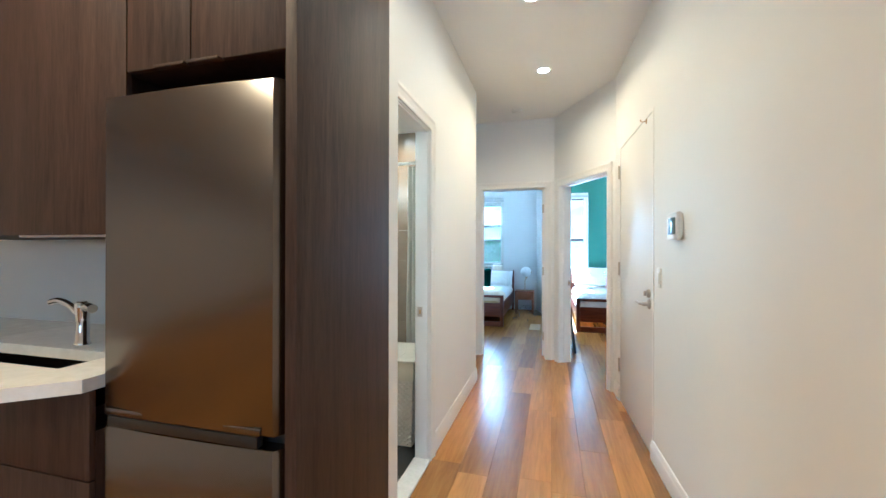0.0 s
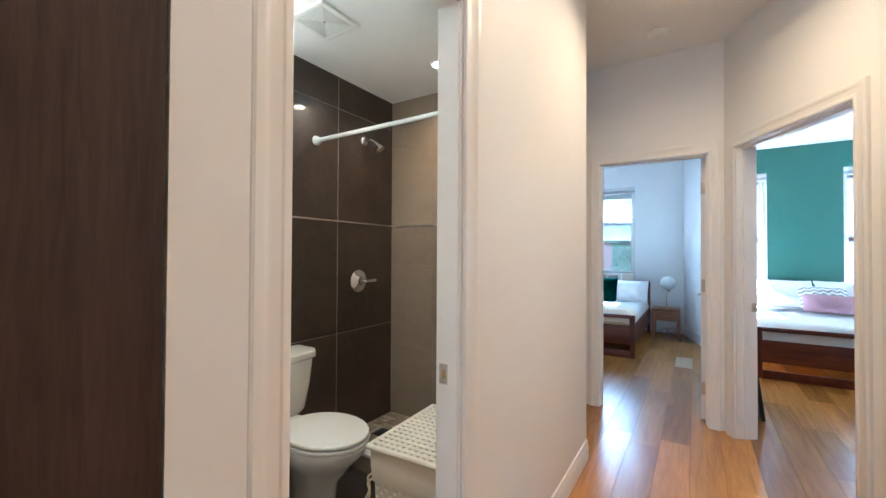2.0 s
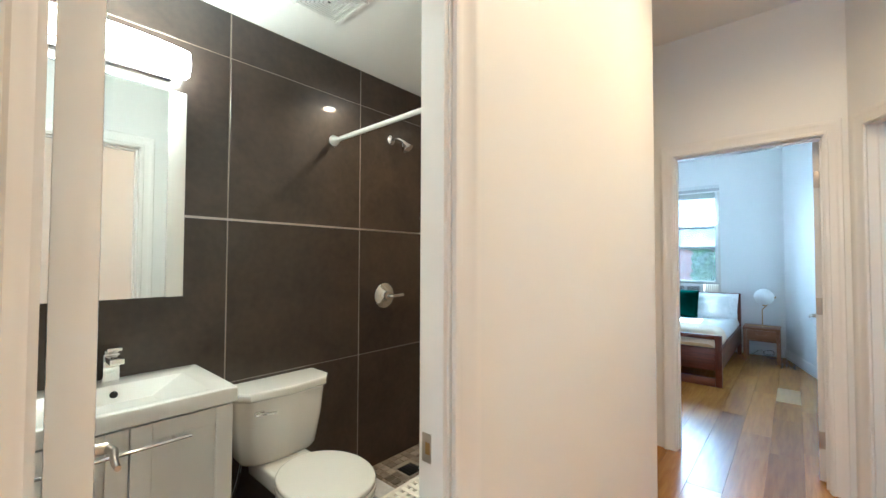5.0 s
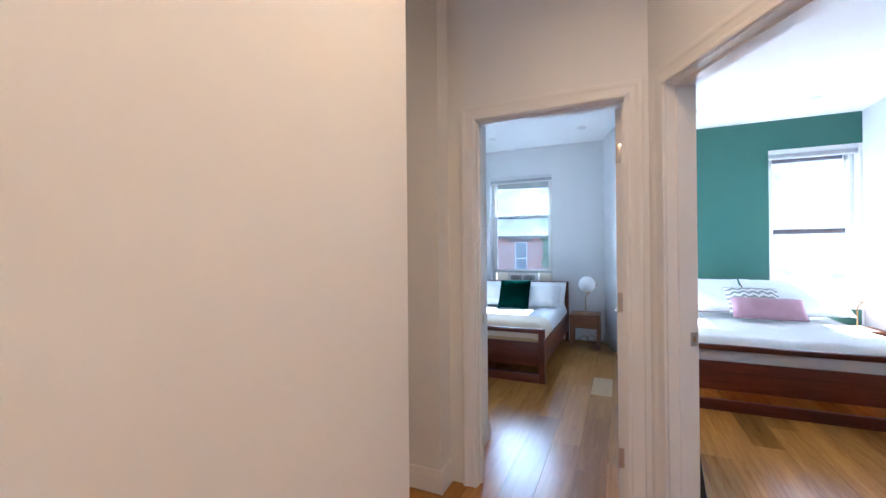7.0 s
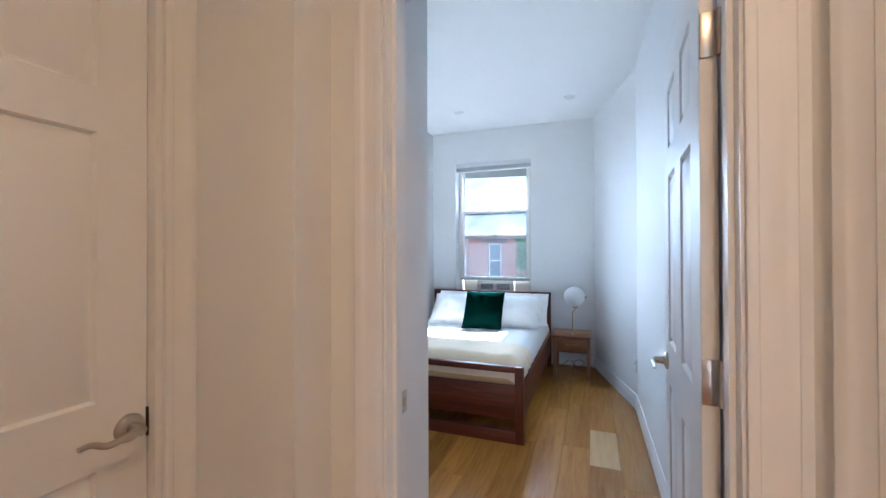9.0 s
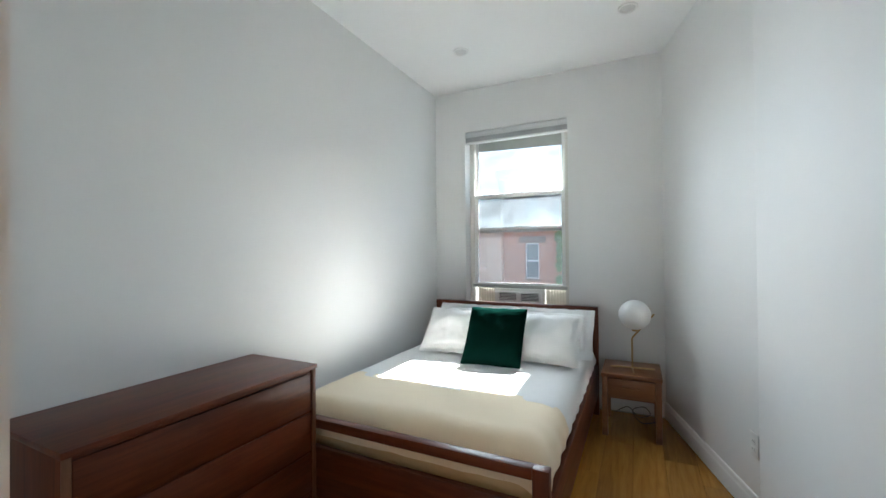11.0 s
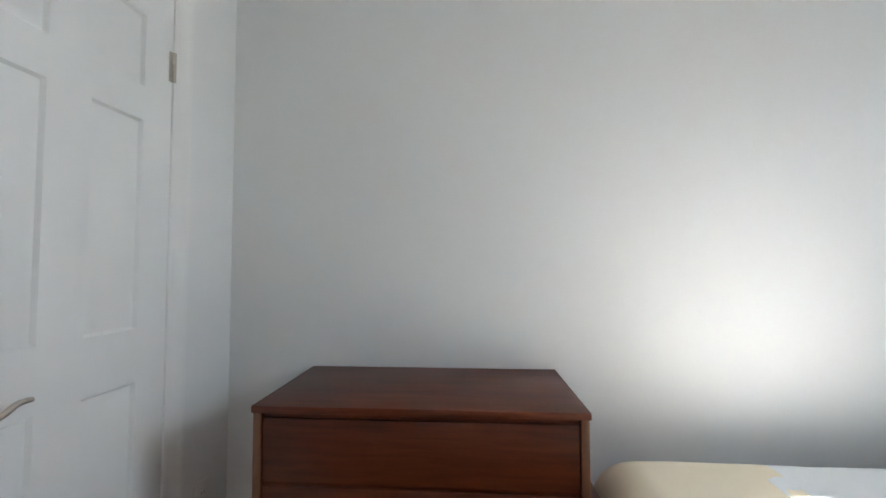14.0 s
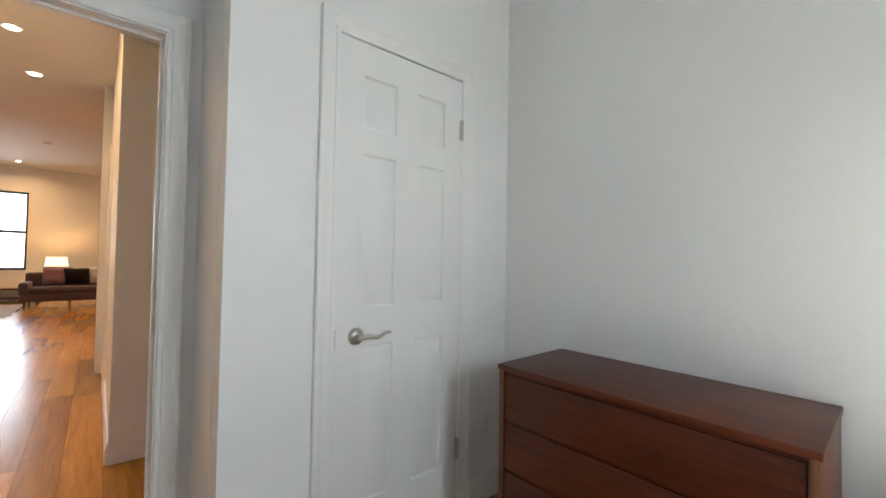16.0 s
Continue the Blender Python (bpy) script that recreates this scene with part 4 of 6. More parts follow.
# teal bedroom's bed
TX0, TX1, TYH, TYF = 0.62, 2.24, 8.528, 6.44
bed_frame(TX0, TX1, TYH, TYF, "wide walnut bed frame against the teal wall")
ob = new("mattress", mesh_of("mattress", box((TX0 + 0.035, TYF + 0.052, 0.304), (TX1 - 0.035, TYH - 0.04, 0.535), 0.115, 5), M_MATTRESS, 60))
tagged(ob, "thick beige mattress on the wide walnut bed", "mattress")
ob = new("bed_sheet", mesh_of("bed_sheet", drape(TX0 + 0.026, TX1 - 0.026, 6.50, TYH - 0.06, 0.572, 0.15, 0.014, 12.0, 0.009, 0.08), M_LINEN, 70))
tagged(ob, "white bedspread spread over the wide bed", "sheet")
for k, x in enumerate((1.03, 1.83)):
    pillow("pillow", "white flanged pillow propped against the headboard", "pillow", 0.70, 0.46, 0.15, (x, 8.02, 0.625), 30, 33 + k, M_LINEN, 0.04, 0, "white pillows on the wide bed")
    pillow("pillow", "plump white pillow leaning on the pillow behind", "pillow", 0.70, 0.52, 0.17, (x, 7.70, 0.575), 27, 43 + k, M_LINEN, 0.012, 0, "white pillows on the wide bed")

# chevron cloth
m, t, b = material("chevron_cloth", (0.7, 0.7, 0.7), 0.9)
tc = t.nodes.new("ShaderNodeTexCoord")
sep = t.nodes.new("ShaderNodeSeparateXYZ")
t.links.new(tc.outputs["Object"], sep.inputs[0])


def math_node(tree, op, a, k):
    n = tree.nodes.new("ShaderNodeMath")
    n.operation = op
    tree.links.new(a, n.inputs[0])
    if isinstance(k, (int, float)):
        n.inputs[1].default_value = k
    else:
        tree.links.new(k, n.inputs[1])
    return n.outputs[0]


zig = math_node(t, 'MULTIPLY', math_node(t, 'PINGPONG', sep.outputs["X"], 0.04), 0.75)
band = math_node(t, 'GREATER_THAN', math_node(t, 'FRACT', math_node(t, 'MULTIPLY', math_node(t, 'ADD', sep.outputs["Y"], zig), 15.0), 0.0), 0.5)
t.links.new(ramp(t, band, [(0.49, (0.27, 0.28, 0.28)), (0.51, (0.75, 0.75, 0.73))]), b.inputs["Base Color"])
M_CHEVRON = m
pillow("cushion", "grey and white chevron cushion on the wide bed", "cushion", 0.46, 0.40, 0.11, (1.40, 7.55, 0.60), 38, 51, M_CHEVRON)
pillow("cushion", "long dusty pink cushion in front of the chevron one", "cushion", 0.58, 0.26, 0.11, (1.46, 7.42, 0.585), 44, 52, M_PINK, 0.0, -4)


# ---- nightstands and lamps ----
def nightstand(place, label):
    ob = thing("nightstand", label, "nightstand", place, 0, "walnut nightstands")
    w, dp, h = 0.384, 0.40, 0.44
    part("top", box((-w / 2, 0, h - 0.028), (w / 2, dp, h), 0.003), M_TEAK, ob)
    for sx in (-1, 1):
        for y in (0.006, dp - 0.042):
            part("leg", box((sx * (w / 2 - 0.005) - (0.036 if sx > 0 else 0), y, 0), (sx * (w / 2 - 0.005) + (0.036 if sx < 0 else 0), y + 0.036, h - 0.028), 0.002), M_TEAK, ob)
        part("side_panel", box((sx * (w / 2 - 0.018) - 0.008, 0.042, 0.265), (sx * (w / 2 - 0.018) + 0.008, dp - 0.042, h - 0.028)), M_TEAK, ob)
    part("shelf", box((-w / 2 + 0.02, 0.03, 0.262), (w / 2 - 0.02, dp - 0.03, 0.274)), M_TEAK, ob)
    part("back_panel", box((-w / 2 + 0.041, dp - 0.034, 0.274), (w / 2 - 0.041, dp - 0.024, h - 0.028)), M_TEAK, ob)
    dr = part("drawer_front", box((-w / 2 + 0.044, 0.010, 0.28), (w / 2 - 0.044, 0.030, h - 0.036), 0.002), M_TEAK, ob)
    pts = curve_points([(-0.05, 0.012, 0.359), (-0.046, -0.010, 0.354), (0, -0.016, 0.350), (0.046, -0.010, 0.354), (0.05, 0.012, 0.359)], 5)
    part("handle", tube(pts, 0.0045, 8), M_TEAK, dr, "slim wooden pull")
    return ob


def globe_lamp(place, label):
    ob = thing("table_lamp", label, "table lamp", place, 0, "opal globe table lamps")
    part("globe", lathe([(0.0, 0.287), (0.03, 0.290)] + [(0.107 * math.sin(radians(a)), 0.394 - 0.107 * math.cos(radians(a))) for a in range(18, 180, 9)] + [(0, 0.501)], 32), M_GLOBE, ob, "white opal glass globe")
    part("stem", tube([(-0.02, 0, 0.004), (-0.02, 0, 0.215), (-0.015, 0, 0.23), (0.125, 0, 0.405)], 0.0062, 10), M_BRASS, ob)
    part("collar", lathe([(0, 0.275), (0.018, 0.275), (0.022, 0.287), (0.014, 0.294), (0, 0.294)], 20), M_BRASS, ob)
    for ang in (182, 8, 275):
        part("foot", tube([(-0.02, 0, 0.008), (-0.02 + 0.075 * math.cos(radians(ang)), 0.075 * math.sin(radians(ang)), 0.007), (-0.02 + 0.145 * math.cos(radians(ang)), 0.145 * math.sin(radians(ang)), 0.005)], 0.0052, 8), M_BRASS, ob)
    return ob


nightstand((-0.302, 8.145, 0), "small walnut nightstand with one drawer beside the bed")
globe_lamp((-0.275, 8.335, 0.44), "brass table lamp with an opal globe on the nightstand")
nightstand((2.46, 8.145, 0), "small walnut nightstand under the teal bedroom's window")
globe_lamp((2.49, 8.335, 0.44), "brass table lamp with an opal globe on the nightstand")
pts = curve_points([(-0.42, 8.58, 0.02), (-0.33, 8.50, 0.10), (-0.26, 8.46, 0.05), (-0.18, 8.48, 0.07), (-0.22, 8.54, 0.10), (-0.30, 8.52, 0.07), (-0.24, 8.45, 0.012), (-0.12, 8.52, 0.012)], 6)
tagged(new("power_cord", mesh_of("power_cord", tube(pts, 0.003, 6), M_BLACK, 60)), "black lamp cord looped under the nightstand", "cord")

# ---- dresser ----
dx0, dx1, dy0, dy1, dh = -2.040, -1.598, 5.618, 6.528, 0.787
dres = thing("dresser", "dark walnut dresser with four wide drawers", "dresser", (dx0, dy0, 0))
dw, dd = dy1 - dy0, dx1 - dx0
part("top", box((0, -0.004, dh - 0.02), (dd, dw + 0.004, dh), 0.003), M_WALNUT_Y, dres)
for y in (0.0, dw - 0.022):
    part("side_panel", box((0, y, 0.0), (dd - 0.012, y + 0.022, dh - 0.02), 0.002), M_WALNUT_Z, dres)
    part("edge_strip", box((dd - 0.012, y, 0.0), (dd - 0.006, y + 0.022, dh - 0.02), 0.002), M_EDGE, dres, "lighter walnut edge")
part("back_panel", box((0.002, 0.022, 0.05), (0.010, dw - 0.022, dh - 0.02)), M_WALNUT, dres)
part("plinth", box((dd - 0.06, 0.022, 0.0), (dd - 0.045, dw - 0.022, 0.06)), M_WALNUT_Y, dres)
# solid block coloured black to paint the shade seen in the drawer gaps
part("shade_filler", box((0.010, 0.0225, 0.06), (dd - 0.045, dw - 0.0225, dh - 0.0205)), M_BLACK, dres, "solid black filler standing in for the shade behind the drawers")
top = dh - 0.036
for k in range(4):
    hgt = 0.172
    lo = top - hgt
    part("drawer_front", box((dd - 0.032, 0.025, lo), (dd - 0.012, dw - 0.025, top), 0.003), M_WALNUT_Y, dres)
    bm = box((dd - 0.028, 0.025, top + 0.0005), (dd - 0.020, dw - 0.025, top + 0.010))
    part("finger_rail", bm, M_WALNUT_Y, dres)
    top = lo - 0.012

# ---- floor mirror leaning in the teal bedroom ----
fm = thing("floor_mirror", "tall black-framed mirror leaning against the wall", "mirror", (0.545, 5.05, 0.0))
lean = math.degrees(math.atan2(0.15, 1.22))
fm.matrix_world = pose(0.545, 5.05, 0.004, 0, -lean, 0)
part("frame", boxes([((-0.028, 0, 0), (0.0, 0.045, 1.25)), ((-0.028, 0.47, 0), (0.0, 0.515, 1.25)), ((-0.028, 0.045, 0), (0.0, 0.47, 0.045)), ((-0.028, 0.045, 1.205), (0.0, 0.47, 1.25))], 0.003), M_BLACK, fm)
part("glass", box((-0.016, 0.045, 0.045), (-0.012, 0.47, 1.205)), M_MIRROR, fm)
part("back", box((-0.026, 0.03, 0.03), (-0.018, 0.485, 1.22)), M_BLACK, fm)

# ---- kitchen ----
FX0, FX1, FY = -1.096, -0.450, 0.715
fr = thing("refrigerator", "brushed stainless two-door refrigerator in a dark surround", "refrigerator", (0, 0, 0))
part("body", box((-1.070, FY + 0.06, 0.02), (FX1 - 0.004, 1.33, 1.735), 0.004), M_DARKMETAL, fr)


def curved_door(z0, z1):
    """A door skin whose front bows out slightly and rolls over at both sides."""
    bm = bmesh.new()
    n = 26
    rows = []
    for z in (z0, z0 + 0.006, z1 - 0.006, z1):
        row = []
        for k in range(n + 1):
            u = -1 + 2 * k / n
            edge = max(0.0, abs(u) - 0.93) / 0.07
            y = FY + 0.010 * u * u + 0.035 * edge ** 2 + (0.004 if z in (z0, z1) else 0)
            row.append(bm.verts.new(((FX0 + FX1) / 2 + (FX1 - FX0) / 2 * u, y, z)))
        rows.append(row)
    for a, b in zip(rows, rows[1:]):
        for k in range(n):
            bm.faces.new((a[k], a[k + 1], b[k + 1], b[k]))
    back = [[bm.verts.new((x, FY + 0.058, z)) for x in (FX0, FX1)] for z in (z0, z1)]
    bm.faces.new((back[0][1], back[0][0], back[1][0], back[1][1]))
    bm.faces.new([*rows[-1], back[1][1], back[1][0]])
    bm.faces.new([*rows[0][::-1], back[0][0], back[0][1]])
    bm.faces.new((rows[0][0], rows[1][0], rows[2][0], rows[3][0], back[1][0], back[0][0]))
    bm.faces.new((rows[3][-1], rows[2][-1], rows[1][-1], rows[0][-1], back[0][1], back[1][1]))
    return bm


up = part("upper_door", curved_door(0.800, 1.757), M_STEEL, fr)
lo = part("lower_door", curved_door(0.045, 0.762), M_STEEL, fr)
part("grip_recess", box((FX0 + 0.04, FY + 0.004, 0.765), (FX1 - 0.07, FY + 0.03, 0.797), 0.003), M_BLACK, fr)
part("grip_lip", box((FX0 + 0.03, FY + 0.002, 0.800), (FX1 - 0.06, FY + 0.012, 0.822), 0.004), M_STEEL, up)
tagged(new("tall_end_panel", mesh_of("tall_end_panel", box((-0.446, 0.735, 0.0), (-0.410, 1.350, 2.845), 0.002), M_WENGE, 40)), "tall dark brown wood panel beside the refrigerator", "cabinet panel")
tagged(new("tall_end_panel", mesh_of("tall_end_panel", box((-1.100, 0.80, 0.914), (-1.078, 1.345, 1.344), 0.002), M_WENGE, 40)), "short dark brown wood panel beside the refrigerator", "cabinet panel")
uc = thing("over_fridge_cabinet", "dark brown wall cabinet above the refrigerator", "cabinet")
part("body", box((-1.055, 0.762, 1.850), (-0.448, 1.350, 2.845)), M_WENGE, uc)
for a, b, hx in ((-1.012, -0.772, -0.83), (-0.768, -0.450, -0.71)):
    dr = part("door", box((a, 0.742, 1.837), (b, 0.760, 2.84), 0.0015), M_WENGE, uc)
    part("pull", box((hx - 0.055, 0.722, 1.827), (hx + 0.055, 0.744, 1.836), 0.002), M_WENGE, dr, "dark finger pull")
uc = thing("wall_cabinet", "dark brown wall cabinet over the kitchen counter", "cabinet")
part("body", box((-1.63, 0.762, 1.348), (-1.057, 1.350, 2.845)), M_WENGE, uc)
part("door", box((-1.628, 0.742, 1.345), (-1.016, 0.760, 2.84), 0.0015), M_WENGE, uc)
part("light_strip", box((-1.60, 0.80, 1.340), (-1.10, 0.83, 1.347)), M_PLASTIC, uc, "white under-cabinet strip")
uc = thing("wall_cabinet", "dark brown wall cabinet at the kitchen's far end", "cabinet")
part("body", box((-2.6, 0.762, 1.348), (-1.634, 1.350, 2.845)), M_WENGE, uc)
part("door", box((-2.6, 0.742, 1.345), (-1.632, 0.760, 2.84), 0.0015), M_WENGE, uc)
structure("kitchen_backsplash", box((-3.4, 1.346, 0.913), (-1.101, 1.3535, 1.345)), M_SPLASH)
bm = bmesh.new()
for z0, z1 in ((0.872, 0.912),):
    quads = [[(-3.2, 0.565), (-2.10, 0.565), (-2.10, 1.345), (-3.2, 1.345)], [(-2.10, 0.565), (-1.30, 0.565), (-1.30, 0.74), (-2.10, 0.74)],
             [(-2.10, 0.93), (-1.30, 0.93), (-1.30, 1.345), (-2.10, 1.345)], [(-1.30, 0.565), (-1.235, 0.565), (-1.101, 0.68), (-1.101, 1.345), (-1.30, 1.345)]]
    for q in quads:
        lowv = [bm.verts.new((*p, z0)) for p in q]
        upv = [bm.verts.new((*p, z1)) for p in q]
        bm.faces.new(lowv[::-1]); bm.faces.new(upv)
        for k in range(len(q)):
            bm.faces.new((lowv[k], lowv[(k + 1) % len(q)], upv[(k + 1) % len(q)], upv[k]))
tagged(new("worktop", mesh_of("worktop", bm, M_QUARTZ, 30)), "white quartz worktop with an undermount sink", "worktop")
sk = thing("kitchen_sink", "stainless undermount sink set in the white worktop", "sink", (0, 0, 0))
part("basin", boxes([((-2.10, 0.74, 0.75), (-1.30, 0.93, 0.755)), ((-2.105, 0.735, 0.75), (-2.10, 0.935, 0.871)), ((-1.30, 0.735, 0.75), (-1.295, 0.935, 0.871)), ((-2.10, 0.735, 0.75), (-1.30, 0.74, 0.871)), ((-2.10, 0.93, 0.75), (-1.30, 0.935, 0.871))]), M_STEEL, sk)
bc = thing("base_cabinet", "dark brown kitchen base cabinet under the worktop", "cabinet")
part("body", box((-1.74, 0.719, 0.08), (-1.101, 1.35, 0.745)), M_WENGE, bc)
part("upper_front", box((-1.74, 0.70, 0.60), (-1.101, 0.718, 0.868), 0.0015), M_WENGE, bc)
part("lower_front", box((-1.74, 0.70, 0.10), (-1.101, 0.718, 0.595), 0.0015), M_WENGE, bc)
bc = thing("base_cabinet", "dark brown base cabinet further along the kitchen counter", "cabinet")
part("body", box((-3.2, 0.719, 0.08), (-1.745, 1.35, 0.745)), M_WENGE, bc)
part("front", box((-3.2, 0.70, 0.10), (-1.745, 0.718, 0.868), 0.0015), M_WENGE, bc)
fc = thing("kitchen_faucet", "polished chrome single-lever kitchen faucet", "faucet", (-1.60, 1.00, 0.912))
part("base", lathe([(0, 0), (0.028, 0), (0.028, 0.006), (0.023, 0.012), (0.022, 0.10), (0.026, 0.15), (0.026, 0.165), (0.018, 0.175), (0, 0.176)], 24), M_CHROME, fc)
part("spout", tube(curve_points([(0, 0, 0.10), (-0.05, -0.01, 0.155), (-0.11, -0.015, 0.175), (-0.15, -0.02, 0.168)]), 0.013, 12), M_CHROME, fc)
part("lever", tube(curve_points([(0.005, 0, 0.15), (0.05, -0.01, 0.155), (0.085, -0.02, 0.15)]), 0.018, 12), M_CHROME, fc)

# ---- bathroom ----
van = thing("vanity", "white shaker vanity cabinet with chrome bar pulls", "vanity", (0, 0, 0))
VX, VY0, VY1 = -1.475, 1.53, 2.125
part("body", box((-1.918, VY0, 0.09), (VX - 0.02, VY1, 0.80), 0.002), M_LACQUER, van)
part("kick", box((-1.918, VY0 + 0.02, 0.006), (VX - 0.06, VY1 - 0.02, 0.09)), M_LACQUER, van)
for a, b in ((VY0 + 0.003, 1.826), (1.830, VY1 - 0.003)):
    bm = bmesh.new()
    s = 0.055
    for lo, hi in (((VX - 0.02, a, 0.10), (VX, a + s, 0.795)), ((VX - 0.02, b - s, 0.10), (VX, b, 0.795)), ((VX - 0.02, a + s, 0.74), (VX, b - s, 0.795)), ((VX - 0.02, a + s, 0.10), (VX, b - s, 0.155))):
        block(bm, lo, hi, None, 0.0015, 1)
    dr = part("door", bm, M_LACQUER, van)
    part("panel", box((VX - 0.018, a + s, 0.155), (VX - 0.009, b - s, 0.74)), M_LACQUER, dr)
bar = part("bar_pull", rod((VX + 0.028, 1.60, 0.735), (VX + 0.028, 1.985, 0.735), 0.006, 12), M_CHROME, van, "long chrome bar pull")
part("bar_post", rod((VX, 1.65, 0.735), (VX + 0.028, 1.65, 0.735), 0.005, 10), M_CHROME, bar)
part("bar_post", rod((VX, 1.94, 0.735), (VX + 0.028, 1.94, 0.735), 0.005, 10), M_CHROME, bar)
sink = thing("bathroom_sink", "white porcelain vanity-top sink with a shallow rectangular basin", "sink", (0, 0, 0))
bm = bmesh.new()
X0, X1, Y0, Y1 = -1.918, -1.462, 1.52, 2.135
xa, xb, ya, yb = -1.80, -1.50, 1.60, 2.05
z1, z0, zb = 0.855, 0.802, 0.785


def ring(vals, z):
    a, b, c, e = vals
    return [bm.verts.new((a, c, z)), bm.verts.new((b, c, z)), bm.verts.new((b, e, z)), bm.verts.new((a, e, z))]


outer_lo, outer_hi = ring((X0, X1, Y0, Y1), z0), ring((X0, X1, Y0, Y1), z1)
rim, well = ring((xa, xb, ya, yb), z1), ring((xa + 0.05, xb - 0.035, ya + 0.10, yb - 0.12), zb + 0.01)
for a, b in ((outer_lo, outer_hi), (outer_hi, rim), (rim, well)):
    for k in range(4):
        bm.faces.new((a[k], a[(k + 1) % 4], b[(k + 1) % 4], b[k]))
bm.faces.new(well); bm.faces.new(outer_lo[::-1])
bmesh.ops.recalc_face_normals(bm, faces=bm.faces)
bmesh.ops.bevel(bm, geom=list(bm.edges), offset=0.006, segments=3, profile=0.5, affect='EDGES')
part("basin", bm, M_PORCELAIN, sink)
part("overflow", lathe([(0, 0), (0.012, 0), (0.012, 0.003), (0.008, 0.004), (0, 0.002)], 16, along_to((-1.775, 1.835, 0.828), (-1.0, 1.835, 1.05))), M_BLACK, sink, "chrome-ringed overflow hole")
fc = thing("bathroom_faucet", "square-bodied chrome bathroom faucet", "faucet", (-1.845, 1.835, 0.855))
part("base", box((-0.024, -0.024, 0), (0.024, 0.024, 0.11), 0.003), M_CHROME, fc)
part("spout", box((-0.022, -0.021, 0.085), (0.12, 0.021, 0.105), 0.003), M_CHROME, fc)
part("lever", box((-0.03, -0.022, 0.125), (0.075, 0.022, 0.137), 0.003), M_CHROME, fc)
part("cap", box((-0.020, -0.020, 0.11), (0.020, 0.020, 0.126), 0.002), M_CHROME, fc)

mc = thing("mirror_cabinet", "mirrored medicine cabinet with a white edge", "mirror cabinet", (0, 0, 0))
part("body", box((-1.918, 1.555, 1.158), (-1.878, 2.062, 2.0), 0.002), M_LACQUER, mc)
part("mirror", box((-1.878, 1.553, 1.155), (-1.868, 2.004, 2.003), 0.002, 1), M_MIRROR, mc, "clear mirror door")
part("edge_panel", box((-1.878, 2.006, 1.155), (-1.866, 2.066, 2.003), 0.002), M_LACQUER, mc, "white side strip")
vl = thing("vanity_light", "curved glass vanity light bar, lit warm", "wall light", (0, 0, 0))
part("back_plate", box((-1.918, 1.60, 2.055), (-1.895, 2.02, 2.175), 0.004), M_CHROME, vl)
bm = bmesh.new()
n = 24
rows = []
for k in range(n + 1):
    u = -1 + 2 * k / n
    y = 1.82 + 0.245 * u
    bow = 0.035 * (1 - u * u)
    rows.append([bm.verts.new((-1.895, y, 2.070)), bm.verts.new((-1.835 + bow, y, 2.064)), bm.verts.new((-1.815 + bow, y, 2.115)), bm.verts.new((-1.835 + bow, y, 2.168)), bm.verts.new((-1.895, y, 2.163))])
for a, b in zip(rows, rows[1:]):
    for k in range(5):
        bm.faces.new((a[k], a[(k + 1) % 5], b[(k + 1) % 5], b[k]))
bm.faces.new(rows[0]); bm.faces.new(rows[-1])
bmesh.ops.recalc_face_normals(bm, faces=bm.faces)
part("shade", bm, M_TUBE, vl, "glowing opal glass shade")
part("lower_trim", tube([(-1.83 + 0.03 * (1 - (k / 4 - 1) ** 2), 1.60 + 0.055 * k, 2.058) for k in range(9)], 0.004, 8), M_CHROME, vl)

# toilet
to = thing("toilet", "white two-piece toilet with a closed lid", "toilet", (-1.92, 2.462, 0.006))


def rounded_slab(pts, z0, z1, bev):
    bm = bmesh.new()
    a = [bm.verts.new((x, y, z0)) for x, y in pts]
    b = [bm.verts.new((x, y, z1)) for x, y in pts]
    bm.faces.new(a[::-1]); bm.faces.new(b)
    n = len(pts)
    for k in range(n):
        bm.faces.new((a[k], a[(k + 1) % n], b[(k + 1) % n], b[k]))
    bmesh.ops.recalc_face_normals(bm, faces=bm.faces)
    if bev:
        rim = [e for e in bm.edges if abs(e.verts[0].co.z - e.verts[1].co.z) < 1e-6]
        bmesh.ops.bevel(bm, geom=rim, offset=bev, segments=3, profile=0.6, affect='EDGES')
    return bm


def tank_outline(k, d=0.0):
    w = 0.215 * k
    return [(0.012 - d, -w), (0.15 * k, -w), (0.195 * k + 0.01, -w + 0.045), (0.212 * k + 0.01 + d, 0.0), (0.195 * k + 0.01, w - 0.045), (0.15 * k, w), (0.012 - d, w)]


bm = bmesh.new()
rows = []
for z, k in ((0.39, 0.80), (0.41, 0.86), (0.55, 0.95), (0.685, 1.0)):
    rows.append([bm.verts.new((x, y, z)) for x, y in tank_outline(k)])
for a, b in zip(rows, rows[1:]):
    for j in range(7):
        bm.faces.new((a[j], a[(j + 1) % 7], b[(j + 1) % 7], b[j]))
bm.faces.new(rows[0][::-1]); bm.faces.new(rows[-1])
bmesh.ops.recalc_face_normals(bm, faces=bm.faces)
bmesh.ops.bevel(bm, geom=[e for e in bm.edges if abs(e.verts[0].co.z - e.verts[1].co.z) > 0.01], offset=0.018, segments=3, profile=0.5, affect='EDGES')
part("tank", bm, M_PORCELAIN, to)
part("tank_lid", rounded_slab([(x * 1.02, y * 1.03) for x, y in tank_outline(1.03, 0.004)], 0.687, 0.727, 0.012), M_PORCELAIN, to)


